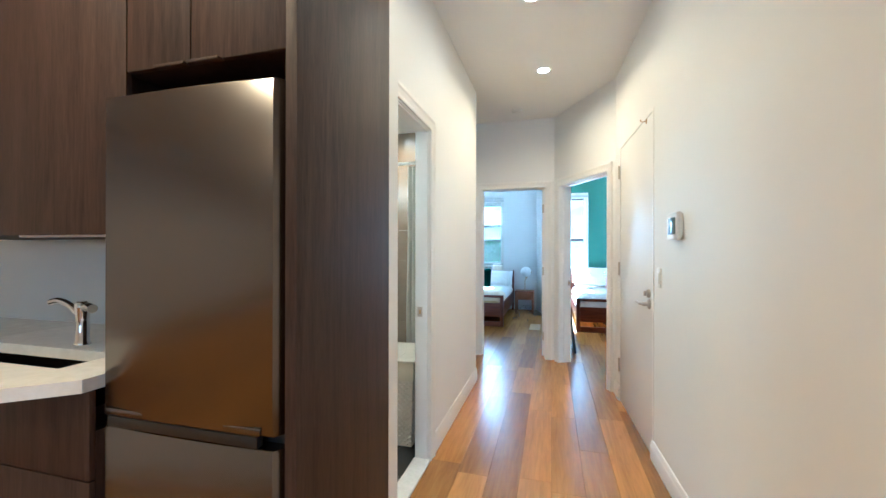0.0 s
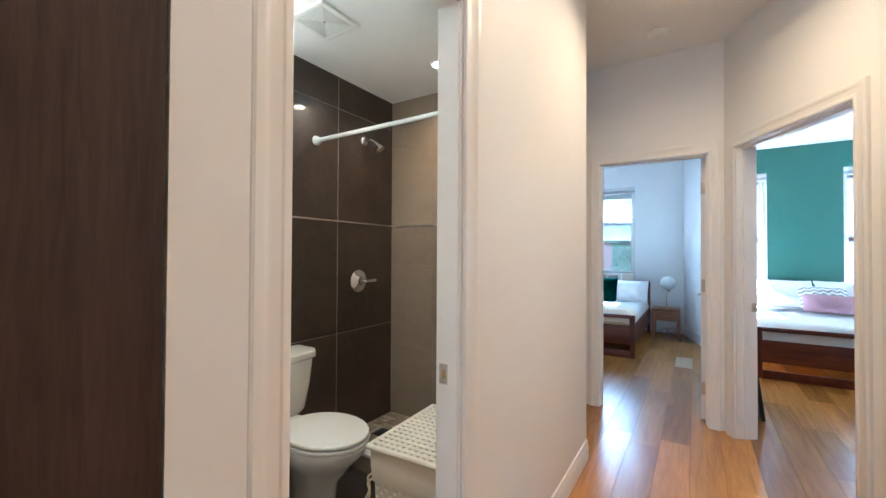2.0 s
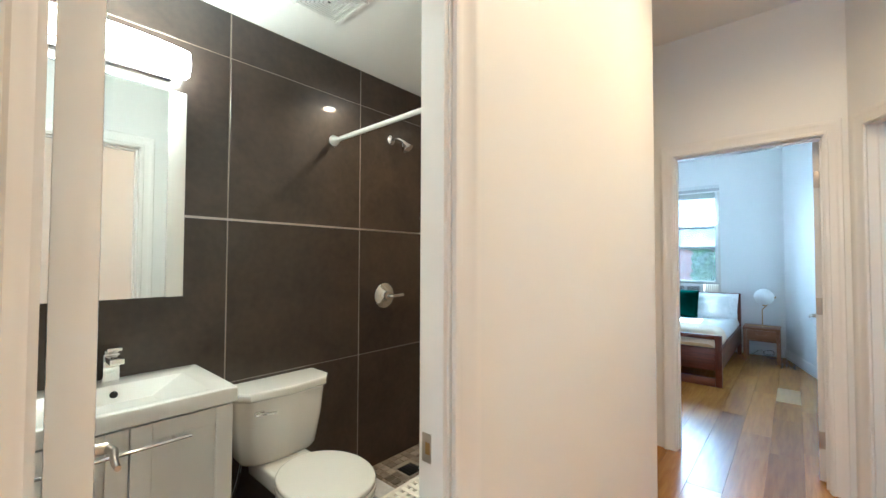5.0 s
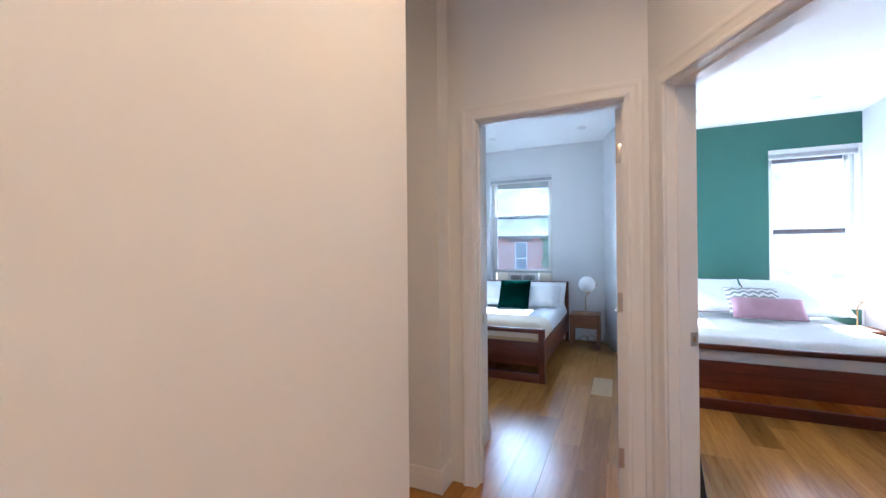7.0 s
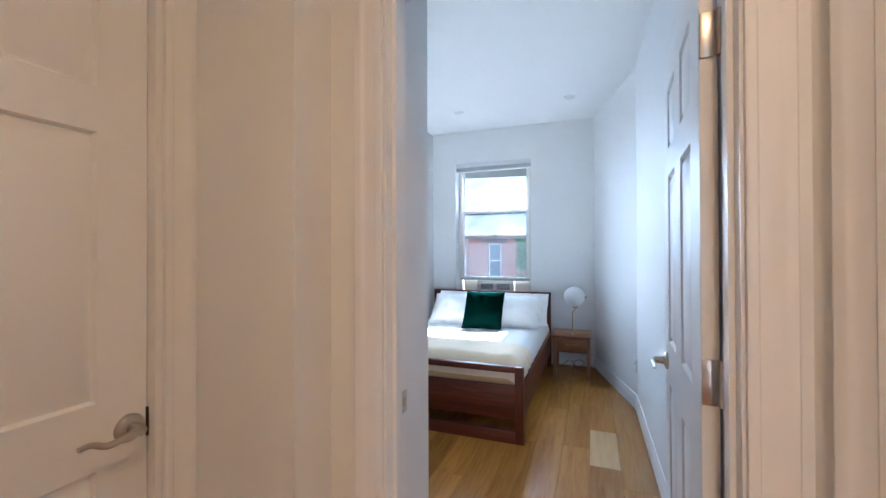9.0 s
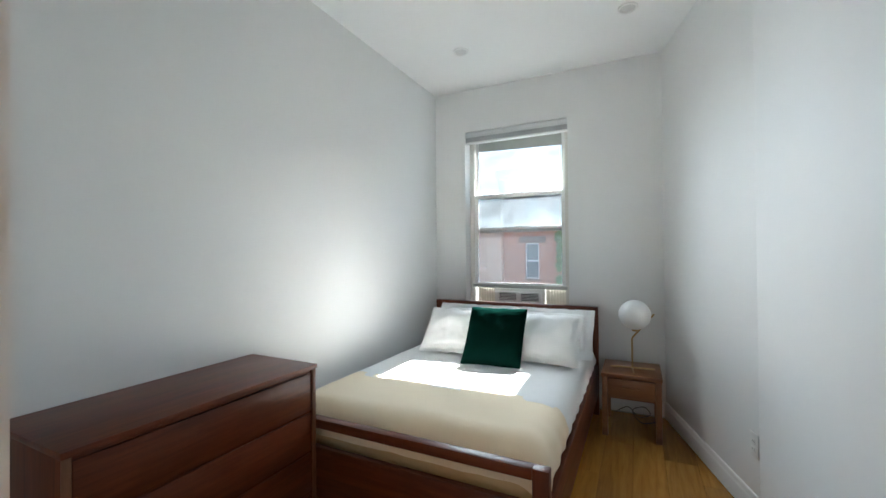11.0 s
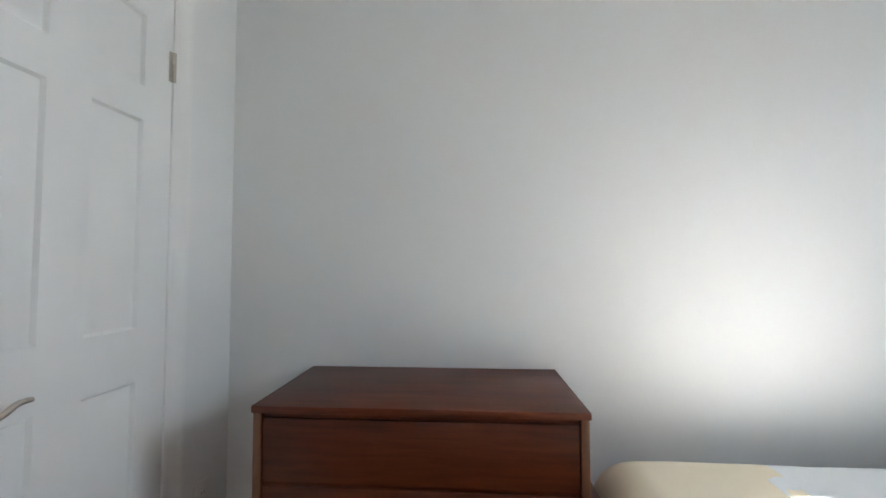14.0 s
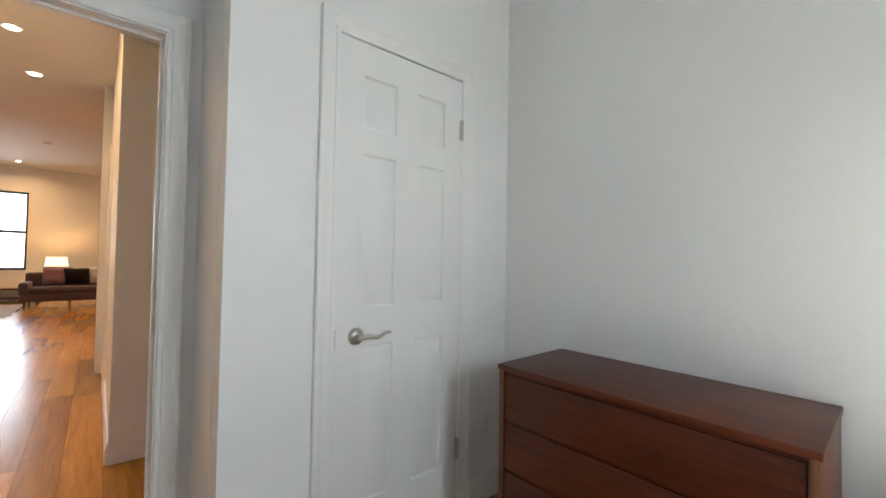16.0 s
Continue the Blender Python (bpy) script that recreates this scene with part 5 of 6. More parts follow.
def egg(t, k=1.0):
    """Outline of the bowl: round in front, squarer behind."""
    c, s = math.cos(t), math.sin(t)
    return (0.505 + (0.235 if c > 0 else 0.225) * c * k, 0.185 * s * k * (1.0 if c > 0 else 0.96 + 0.04 * abs(s)))


ts = [2 * math.pi * k / 40 for k in range(40)]
bm = bmesh.new()
rows = []
for z, k, sh in ((0.0, 0.62, -0.10), (0.05, 0.60, -0.10), (0.18, 0.64, -0.085), (0.28, 0.82, -0.04), (0.34, 0.95, -0.01), (0.375, 0.985, 0), (0.385, 0.97, 0)):
    rows.append([bm.verts.new(((egg(t)[0] - 0.505) * k + 0.505 + sh, egg(t)[1] * k * (0.80 if z < 0.2 else 1), z)) for t in ts])
for a, b in zip(rows, rows[1:]):
    for j in range(40):
        bm.faces.new((a[j], a[(j + 1) % 40], b[(j + 1) % 40], b[j]))
bm.faces.new(rows[0][::-1]); bm.faces.new(rows[-1])
bmesh.ops.recalc_face_normals(bm, faces=bm.faces)
part("bowl", bm, M_PORCELAIN, to)
part("deck", box((0.03, -0.115, 0.30), (0.34, 0.115, 0.388), 0.02, 3), M_PORCELAIN, to)
part("seat", rounded_slab([egg(t) for t in ts], 0.388, 0.406, 0.006), M_PORCELAIN, to)
part("lid", rounded_slab([egg(t, 0.99) for t in ts], 0.409, 0.430, 0.009), M_PORCELAIN, to)
fl = part("flush_plate", box((0.213, -0.165, 0.628), (0.225, -0.125, 0.648), 0.004), M_CHROME, to)
part("flush_lever", tube(curve_points([(0.228, -0.145, 0.638), (0.24, -0.12, 0.636), (0.238, -0.08, 0.630)]), 0.006, 8), M_CHROME, fl, "chrome flush lever")
part("supply_hose", tube(curve_points([(0.06, -0.15, 0.40), (0.06, -0.17, 0.30), (0.05, -0.2, 0.2), (0.01, -0.2, 0.16)]), 0.006, 8), M_CHROME, to)
tr = thing("trash_can", "small steel bin with a black liner beside the toilet", "bin", (-1.575, 2.235, 0.008))
part("can", lathe([(0, 0), (0.082, 0), (0.085, 0.01), (0.088, 0.26), (0.091, 0.265), (0.091, 0.285), (0.084, 0.285), (0.082, 0.05), (0, 0.05)], 28), M_STEEL, tr)
part("liner", lathe([(0.079, 0.10), (0.081, 0.287), (0.094, 0.292), (0.097, 0.27), (0.099, 0.262)], 24), M_BLACK, tr)

# hamper
hp = thing("laundry_hamper", "white woven laundry hamper with a cloth liner", "hamper", (-0.618, 2.235, 0.006))
HX, HY = 0.285, 0.40


def basket_point(side, s, z):
    """A point on the tapering basket: side 0..3, s from 0 to 1 along it."""
    k = 0.84 + 0.16 * z / 0.58
    a, b = HX * k, HY * k
    ox = -HX / 2
    c = [(-a / 2, -b / 2), (a / 2, -b / 2), (a / 2, b / 2), (-a / 2, b / 2)]
    p, q = c[side], c[(side + 1) % 4]
    return Vector((p[0] + (q[0] - p[0]) * s + ox, p[1] + (q[1] - p[1]) * s + HY / 2, z))


bm = bmesh.new()
for side in range(4):
    n = 13 if side % 2 == 0 else 18
    rowsn = 26
    for r in range(rowsn):
        z0r, z1r = 0.012 + 0.45 * r / rowsn, 0.012 + 0.45 * (r + 1) / rowsn - 0.003
        for c in range(n):
            if (r + c) % 2 == 0:
                continue
            p = [basket_point(side, (c + 0.06) / n, z0r), basket_point(side, (c + 0.94) / n, z0r), basket_point(side, (c + 0.94) / n, z1r), basket_point(side, (c + 0.06) / n, z1r)]
            nn = (p[1] - p[0]).cross(p[3] - p[0]).normalized() * 0.006
            mid0, mid1 = (p[0] + p[3]) / 2, (p[1] + p[2]) / 2
            f = [bm.verts.new(v) for v in (p[0], p[1], p[2], p[3], (p[0] * 2 + p[2]) / 3 + nn, (p[1] * 2 + p[3]) / 3 + nn, (p[2] * 2 + p[0]) / 3 + nn, (p[3] * 2 + p[1]) / 3 + nn)]
            bm.faces.new((f[4], f[5], f[6], f[7]))
            for k in range(4):
                bm.faces.new((f[k], f[(k + 1) % 4], f[4 + (k + 1) % 4], f[4 + k]))
weave = part("weave", bm, M_WICKER, hp, "white woven cord", None)
bm = bmesh.new()
for r, inset in ((0, 0.003),):
    low = [bm.verts.new(basket_point(s, 0, 0.008) * 1.0) for s in range(4)]
    hi = [bm.verts.new(basket_point(s, 0, 0.462)) for s in range(4)]
    for k in range(4):
        bm.faces.new((low[k], low[(k + 1) % 4], hi[(k + 1) % 4], hi[k]))
    bm.faces.new(low[::-1])
part("basket_body", bm, M_WICKER, hp, "", None)
bm = bmesh.new()
rows = []
for z, out in ((0.445, 0.010), (0.45, 0.012), (0.51, 0.011), (0.563, 0.006)):
    row = []
    for side in range(4):
        for j in range(10):
            p = basket_point(side, j / 10, z)
            c = Vector((-HX / 2, HY / 2, z))
            d = (p - c).normalized()
            w = 0.006 * noise.noise(Vector((p.x * 24, p.y * 24, z * 8)))
            row.append(bm.verts.new(p + d * (out + w) + Vector((0, 0, 1.2 * w))))
    rows.append(row)
for a, b in zip(rows, rows[1:]):
    for k in range(40):
        bm.faces.new((a[k], a[(k + 1) % 40], b[(k + 1) % 40], b[k]))
bm.faces.new(rows[-1])
part("liner", bm, M_LINER, hp, "cream cotton liner turned over the rim")
lidm = Matrix.Translation((-HX / 2, HY / 2, 0.578)) @ pose(0, 0, 0, 1.5, -1.5, 0)
bm = bmesh.new()
c = [(-HX / 2 - 0.012, -HY / 2 - 0.012), (HX / 2 + 0.012, -HY / 2 - 0.012), (HX / 2 + 0.012, HY / 2 + 0.012), (-HX / 2 - 0.012, HY / 2 + 0.012)]
loop = [lidm @ Vector((x, y, 0)) for x, y in c]
for k in range(4):
    rod(loop[k], loop[(k + 1) % 4], 0.009, 10, bm)
lid = part("lid", bm, M_WICKER, hp, "white woven lid")
nx, ny = 11, 15
for i in range(nx + 1):
    x = -HX / 2 - 0.006 + (HX + 0.012) * i / nx
    part("strip", box((x - 0.0075, -HY / 2 - 0.01, -0.004), (x + 0.0075, HY / 2 + 0.01, 0.004), 0.002, 1, lidm), M_WICKER, lid)
for j in range(ny + 1):
    y = -HY / 2 - 0.006 + (HY + 0.012) * j / ny
    part("strip", box((-HX / 2 - 0.01, y - 0.0085, -0.001), (HX / 2 + 0.01, y + 0.0085, 0.006), 0.002, 1, lidm), M_WICKER, lid)
for dz in (0.0, -0.02):
    part("tie", tube(curve_points([(-HX - 0.012, 0.02, 0.46 + dz), (-HX - 0.03, 0.01, 0.44 + dz), (-HX - 0.025, 0.015, 0.40 + dz), (-HX - 0.035, 0.0, 0.36 + 2 * dz)]), 0.004, 6), M_LINER, hp)

# shower
sr = thing("shower_rod", "white tension shower rod across the bathroom", "shower rod", (0, 0, 0))
part("rod", rod((-1.905, 2.81, 1.985), (LX - 0.095, 2.81, 1.985), 0.0125, 18), M_PLASTIC, sr)
for p, q in (((-1.919, 2.81, 1.985), (-1.88, 2.81, 1.985)), ((LX - 0.081, 2.81, 1.985), (LX - 0.120, 2.81, 1.985))):
    part("end_cap", lathe([(0, 0), (0.030, 0), (0.030, 0.008), (0.018, 0.03), (0.015, 0.045), (0, 0.045)], 24, along_to(p, q)), M_PLASTIC, sr)
cu = thing("shower_curtain", "cream shower curtain pushed to one end of the rod", "curtain", (0, 0, 0))
bm = bmesh.new()
n, mz = 70, 14
rows = []
for j in range(mz + 1):
    z = 1.955 - 1.80 * j / mz
    row = []
    for k in range(n + 1):
        u = k / n
        x = LX - 0.100 - 0.28 * u
        y = 2.81 + (0.028 + 0.012 * j / mz) * math.sin(u * 2 * math.pi * 7 + 0.5 * math.sin(j * 0.5)) + 0.01 * noise.noise(Vector((u * 9, j * 0.3, 2)))
        row.append(bm.verts.new((x, y, z)))
    rows.append(row)
for a, b in zip(rows, rows[1:]):
    for k in range(n):
        bm.faces.new((a[k], a[k + 1], b[k + 1], b[k]))
bmesh.ops.recalc_face_normals(bm, faces=bm.faces)
bmesh.ops.solidify(bm, geom=list(bm.faces), thickness=0.002)
part("cloth", bm, M_CURTAIN, cu, "cream folded cloth", 80)
for k in range(7):
    x = LX - 0.120 - 0.04 * k
    part("ring", tube([(x, 2.81 + 0.02 * math.cos(a), 1.980 + 0.024 * math.sin(a)) for a in (2 * math.pi * i / 12 for i in range(13))], 0.002, 6), M_CHROME, cu)
shd = thing("shower", "polished chrome shower arm and head on the dark tiled wall", "shower head", (0, 0, 0))
part("flange", lathe([(0, 0), (0.032, 0), (0.03, 0.006), (0.015, 0.014), (0, 0.015)], 24, along_to((-1.919, 3.235, 2.085), (-1.0, 3.235, 2.085))), M_CHROME, shd)
part("arm", tube(curve_points([(-1.915, 3.235, 2.085), (-1.87, 3.245, 2.088), (-1.835, 3.258, 2.07), (-1.82, 3.265, 2.05)]), 0.009, 10), M_CHROME, shd)
part("head", lathe([(0, -0.02), (0.014, -0.018), (0.016, 0.0), (0.03, 0.022), (0.038, 0.042), (0.036, 0.046), (0, 0.046)], 24, along_to((-1.822, 3.265, 2.052), (-1.78, 3.29, 1.98))), M_CHROME, shd)
sv = thing("shower_valve", "chrome shower valve with a lever", "shower valve", (0, 0, 0))
part("plate", lathe([(0, 0), (0.078, 0), (0.078, 0.004), (0.07, 0.010), (0.05, 0.014), (0.03, 0.03), (0.028, 0.045), (0, 0.046)], 36, along_to((-1.919, 3.19, 1.083), (-1.0, 3.19, 1.083))), M_CHROME, sv)
part("lever", tube(curve_points([(-1.875, 3.19, 1.083), (-1.86, 3.20, 1.083), (-1.852, 3.25, 1.084), (-1.852, 3.29, 1.087)]), 0.011, 10, None, None), M_CHROME, sv)
structure("shower_curb", box((-1.918, 2.86, 0.006), (LX - 0.082, 2.955, 0.098), 0.002), M_TAUPE)
structure("shower_curb_top", box((-1.918, 2.852, 0.098), (LX - 0.082, 2.962, 0.115), 0.004), M_MARBLE)
structure("shower_pan", box((-1.918, 2.955, 0.006), (LX - 0.082, 3.555, 0.044)), M_GROUT)
dn = thing("shower_drain", "square dark drain grate in the mosaic shower floor", "drain", (-1.72, 3.235, 0.0475))
part("grate", box((-0.055, -0.055, 0), (0.055, 0.055, 0.003), 0.001), M_DARKMETAL, dn)
for k in range(5):
    part("slot", box((-0.045, -0.042 + k * 0.02, 0.003), (0.045, -0.036 + k * 0.02, 0.0045)), M_BLACK, dn)
ev = thing("exhaust_vent", "square white ceiling exhaust vent with stepped slats", "ceiling vent", (-1.495, 2.505, BZ))
part("frame", boxes([((-0.125, -0.125, -0.014), (0.125, -0.10, 0)), ((-0.125, 0.10, -0.014), (0.125, 0.125, 0)), ((-0.125, -0.10, -0.014), (-0.10, 0.10, 0)), ((0.10, -0.10, -0.014), (0.125, 0.10, 0))], 0.004), M_PLASTIC, ev)
part("backing", box((-0.10, -0.10, -0.003), (0.10, 0.10, -0.001)), M_BLACK, ev)
for k in range(7):
    r = 0.098 - k * 0.0135
    part("slat", boxes([((-r, -r, -0.012), (r, -r + 0.007, -0.004)), ((-r, r - 0.007, -0.012), (r, r, -0.004)), ((-r, -r + 0.007, -0.012), (-r + 0.007, r - 0.007, -0.004)), ((r - 0.007, -r + 0.007, -0.012), (r, r - 0.007, -0.004))]), M_PLASTIC, ev)
structure("tile_trim_strip", boxes([((-1.9195, 1.456, 1.487), (-1.914, 3.553, 1.497)), ((-1.914, 3.549, 1.487), (LX - 0.082, 3.5545, 1.493))]), M_NICKEL)

# ---- living room beyond ----
sf = thing("sofa", "dark brown upholstered sofa on thin legs", "sofa", (-0.25, -5.25, 0))
part("base", box((-1.15, -0.45, 0.17), (1.0, 0.45, 0.34), 0.03, 3), M_SOFA, sf)
part("seat", box((-1.02, -0.30, 0.34), (0.88, 0.46, 0.46), 0.05, 4), M_SOFA, sf)
part("back", box((-1.15, -0.48, 0.34), (1.0, -0.28, 0.74), 0.05, 4), M_SOFA, sf)
for a, b in ((-1.17, -1.02), (0.88, 1.02)):
    part("arm", box((a, -0.45, 0.30), (b, 0.45, 0.56), 0.04, 4), M_SOFA, sf)
for x in (-1.08, 0.93):
    for y in (-0.40, 0.38):
        part("leg", lathe([(0, 0), (0.012, 0), (0.02, 0.17), (0, 0.17)], 12, Matrix.Translation((x, y, 0))), M_WALNUT_Z, sf)
pillow("cushion", "pink cushion on the brown sofa", "cushion", 0.45, 0.42, 0.14, (0.25, -5.30, 0.465), 62, 61, M_PINK, 0, 8)
pillow("cushion", "dark cushion on the brown sofa", "cushion", 0.42, 0.40, 0.14, (-0.08, -5.25, 0.465), 60, 62, M_BLACK, 0, -6)
pillow("cushion", "white cushion on the brown sofa", "cushion", 0.45, 0.42, 0.14, (-0.45, -5.33, 0.465), 64, 63, M_LINEN, 0, 4)
st = thing("side_table", "small dark side table behind the sofa", "table", (0.34, -6.35, 0))
part("tabletop", box((-0.3, -0.2, 0.52), (0.3, 0.2, 0.55), 0.004), M_WALNUT, st)
for x in (-0.27, 0.27):
    for y in (-0.17, 0.17):
        part("leg", box((x - 0.015, y - 0.015, 0), (x + 0.015, y + 0.015, 0.52)), M_WALNUT_Z, st)
tl = thing("table_lamp", "lit table lamp with a wide cream drum shade", "table lamp", (0.32, -6.35, 0.55))
part("base", lathe([(0, 0), (0.08, 0), (0.085, 0.03), (0.05, 0.12), (0.075, 0.2), (0.02, 0.27), (0, 0.27)], 24), M_PORCELAIN, tl)
part("shade", lathe([(0.20, 0.31), (0.18, 0.52), (0.178, 0.52), (0.198, 0.31)], 32), M_SHADE, tl, "glowing cream drum shade")
lamp = new("living_lamp_light", bpy.data.lights.new("living_lamp_light", 'POINT'))
lamp.data.energy, lamp.data.color, lamp.data.shadow_soft_size = 1.3, WARM, 0.06
lamp.location = (0.32, -6.35, 0.97)
lw = thing("window_4", "tall dark-framed living room window", "window", (0, -7.1, 0))
tagged(lw, "", "", "", "structure")
part("window_frame", boxes([((0.88, 0, 0.75), (0.92, 0.06, 2.6)), ((1.76, 0, 0.75), (1.80, 0.06, 2.6)), ((0.92, 0, 2.55), (1.76, 0.06, 2.6)), ((0.92, 0, 0.75), (1.76, 0.06, 0.80)), ((0.92, 0, 1.62), (1.76, 0.06, 1.68))], 0.003), M_BLACK, lw)
for za, zb in ((0.80, 1.62), (1.68, 2.55)):
    g = part("pane", box((0.92, 0.028, za), (1.76, 0.032, zb)), M_GLASS, lw)
    g.visible_shadow = False

sm = thing("smoke_detector", "round white smoke detector on the living room ceiling", "smoke detector", (0.349, -3.64, 3.2))
part("base", lathe([(0, 0), (0.068, 0), (0.068, -0.012), (0.060, -0.014), (0, -0.014)], 32), M_PLASTIC, sm)
part("cover", lathe([(0.058, -0.014), (0.056, -0.030), (0.046, -0.038), (0.02, -0.040), (0, -0.040)], 32), M_PLASTIC, sm)
rug = thing("rug", "pale grey woven rug beside the brown sofa", "rug", (1.65, -5.05, 0.0))
part("pile", box((-0.85, -1.15, 0.001), (0.85, 1.15, 0.013), 0.005), M_RUG, rug)
for y in (-1.15, 1.15):
    part("hem", box((-0.85, y - 0.012, 0.001), (0.85, y + 0.012, 0.016), 0.004), M_LINEN, rug)
bn = thing("console", "low dark wooden console under the living room window", "console", (1.40, -6.78, 0))
part("top", box((-0.55, -0.17, 0.30), (0.55, 0.17, 0.335), 0.004), M_WALNUT, bn)
part("shelf", box((-0.53, -0.16, 0.10), (0.53, 0.16, 0.12), 0.003), M_WALNUT, bn)
for x in (-0.52, 0.52):
    part("side", box((x - 0.015, -0.165, 0.0), (x + 0.015, 0.165, 0.30), 0.003), M_WALNUT_Z, bn)

# ---- outside ----
m, t, b = material("red_brick", (0.35, 0.15, 0.10), 0.9)
tc = t.nodes.new("ShaderNodeTexCoord")
mp = node(t, "ShaderNodeMapping", Rotation=(radians(-90), 0, 0), Scale=(1, 1, 1))
t.links.new(tc.outputs["Object"], mp.inputs["Vector"])
br = node(t, "ShaderNodeTexBrick", Color1=(0.58, 0.23, 0.12, 1), Color2=(0.44, 0.165, 0.085, 1), Mortar=(0.42, 0.36, 0.32, 1), Scale=1.0)
br.inputs["Mortar Size"].default_value = 0.008
br.inputs["Brick Width"].default_value = 0.21
br.inputs["Row Height"].default_value = 0.072
t.links.new(mp.outputs[0], br.inputs["Vector"])
dirt = node(t, "ShaderNodeTexNoise", Scale=0.8, Detail=6.0)
mixc = t.nodes.new("ShaderNodeMixRGB")
mixc.blend_type = 'MULTIPLY'
mixc.inputs[0].default_value = 0.5
t.links.new(br.outputs[0], mixc.inputs[1])
t.links.new(ramp(t, dirt.outputs["Fac"], [(0.3, (0.55, 0.5, 0.5)), (0.7, (1.2, 1.15, 1.1))]), mixc.inputs[2])
t.links.new(mixc.outputs[0], b.inputs["Base Color"])
bump(t, b, br.outputs["Fac"], 0.4, 0.01)
M_BRICK = m
M_BROWNSTONE = stone("brownstone", (0.14, 0.09, 0.07), (0.24, 0.16, 0.12), 6.0, 0.9)
M_PEACH = stone("peach_masonry", (0.55, 0.36, 0.25), (0.68, 0.47, 0.34), 3.0, 0.9)
M_ASPHALT = stone("asphalt", (0.035, 0.035, 0.037), (0.065, 0.064, 0.063), 20.0, 0.9)
M_LEAF = stone("ivy_leaf", (0.05, 0.11, 0.025), (0.15, 0.24, 0.06), 8.0, 0.6, vary=0.4)
ground = structure("ground", box((-400, -400, -7.4), (400, 400, -7.0)), M_ASPHALT)
FYB = 30.0
bld = thing("brick_building", "red brick row house with brownstone lintels across the street", "building", (0, FYB, -7.0))
WX = [-6.62, -3.52, -0.42, 2.68, 5.78, 8.88, 11.98, 15.08]
WZ = [0.3, 3.45, 6.6, 9.75]
WH = 2.25
holes = []
bm = bmesh.new()
xs = sorted({-8.3, 20.0, *[x for x in WX], *[x + 0.85 for x in WX]})
zs = sorted({0.0, 13.4, *WZ, *[z + WH for z in WZ]})
for i in range(len(xs) - 1):
    for j in range(len(zs) - 1):
        if any(abs(xs[i] - x) < 1e-6 for x in WX) and any(abs(zs[j] - z) < 1e-6 for z in WZ):
            continue
        block(bm, (xs[i], 0, zs[j]), (xs[i + 1], 0.3, zs[j + 1]))
bmesh.ops.remove_doubles(bm, verts=bm.verts, dist=0.001)
part("wall", bm, M_BRICK, bld, "red brick front wall", None)
part("side_block", box((-8.3, 0.9, 0), (20.0, 9.0, 13.3)), M_BRICK, bld)
part("roof", box((-8.4, 0.0, 13.4), (20.1, 9.2, 13.55)), M_BROWNSTONE, bld)
part("cornice", boxes([((-8.45, -0.45, 13.15), (20.15, 0.0, 13.55)), ((-8.4, -0.3, 12.95), (20.1, 0.0, 13.15)), ((-8.35, -0.12, 12.65), (20.05, 0.0, 12.95))], 0.02), M_BROWNSTONE, bld, "brownstone cornice")
M_PANE = painted("far_pane", (0.10, 0.13, 0.15), 0.1, 3, 0.0, 0.2)
for x in WX:
    for z in WZ:
        wn_ = part("window", boxes([((x, 0.10, z), (x + 0.06, 0.18, z + WH)), ((x + 0.79, 0.10, z), (x + 0.85, 0.18, z + WH)), ((x + 0.06, 0.10, z + WH - 0.06), (x + 0.79, 0.18, z + WH)), ((x + 0.06, 0.10, z + 1.08), (x + 0.79, 0.17, z + 1.15)), ((x + 0.06, 0.10, z), (x + 0.79, 0.18, z + 0.06))], 0.005), M_TRIM, bld, "white sash window frame")
        part("pane", box((x + 0.06, 0.13, z + 0.06), (x + 0.79, 0.15, z + WH - 0.06)), M_PANE, wn_)
        part("curtain", boxes([((x + 0.05, 0.30, z), (x + 0.28, 0.34, z + WH - 0.03)), ((x + 0.57, 0.30, z), (x + 0.80, 0.34, z + WH - 0.03))]), M_LINEN, wn_)
        part("lintel", box((x - 0.42, -0.05, z + WH), (x + 1.30, 0.1, z + WH + 0.42), 0.01), M_BROWNSTONE, bld)
        part("sill", box((x - 0.08, -0.07, z - 0.12), (x + 0.93, 0.1, z), 0.01), M_BROWNSTONE, bld)
pb = thing("peach_building", "pale peach masonry house beside the brick one", "building", (0, FYB - 0.35, -7.0))
part("wall", box((-17.3, 0.1, 0), (-8.05, 0.6, 11.2)), M_PEACH, pb)
for k in range(3):
    part("pilaster", box((-9.0 - 3.2 * k, -0.15, 0), (-8.05 - 3.2 * k, 0.1, 11.2), 0.02), M_PEACH, pb)
    part("band", box((-11.2 - 3.2 * k, -0.06, 7.0), (-9.05 - 3.2 * k, 0.1, 7.35), 0.01), M_PEACH, pb)
part("roof", box((-17.5, -0.3, 11.2), (-7.95, 0.9, 11.6), 0.03), M_BROWNSTONE, pb)
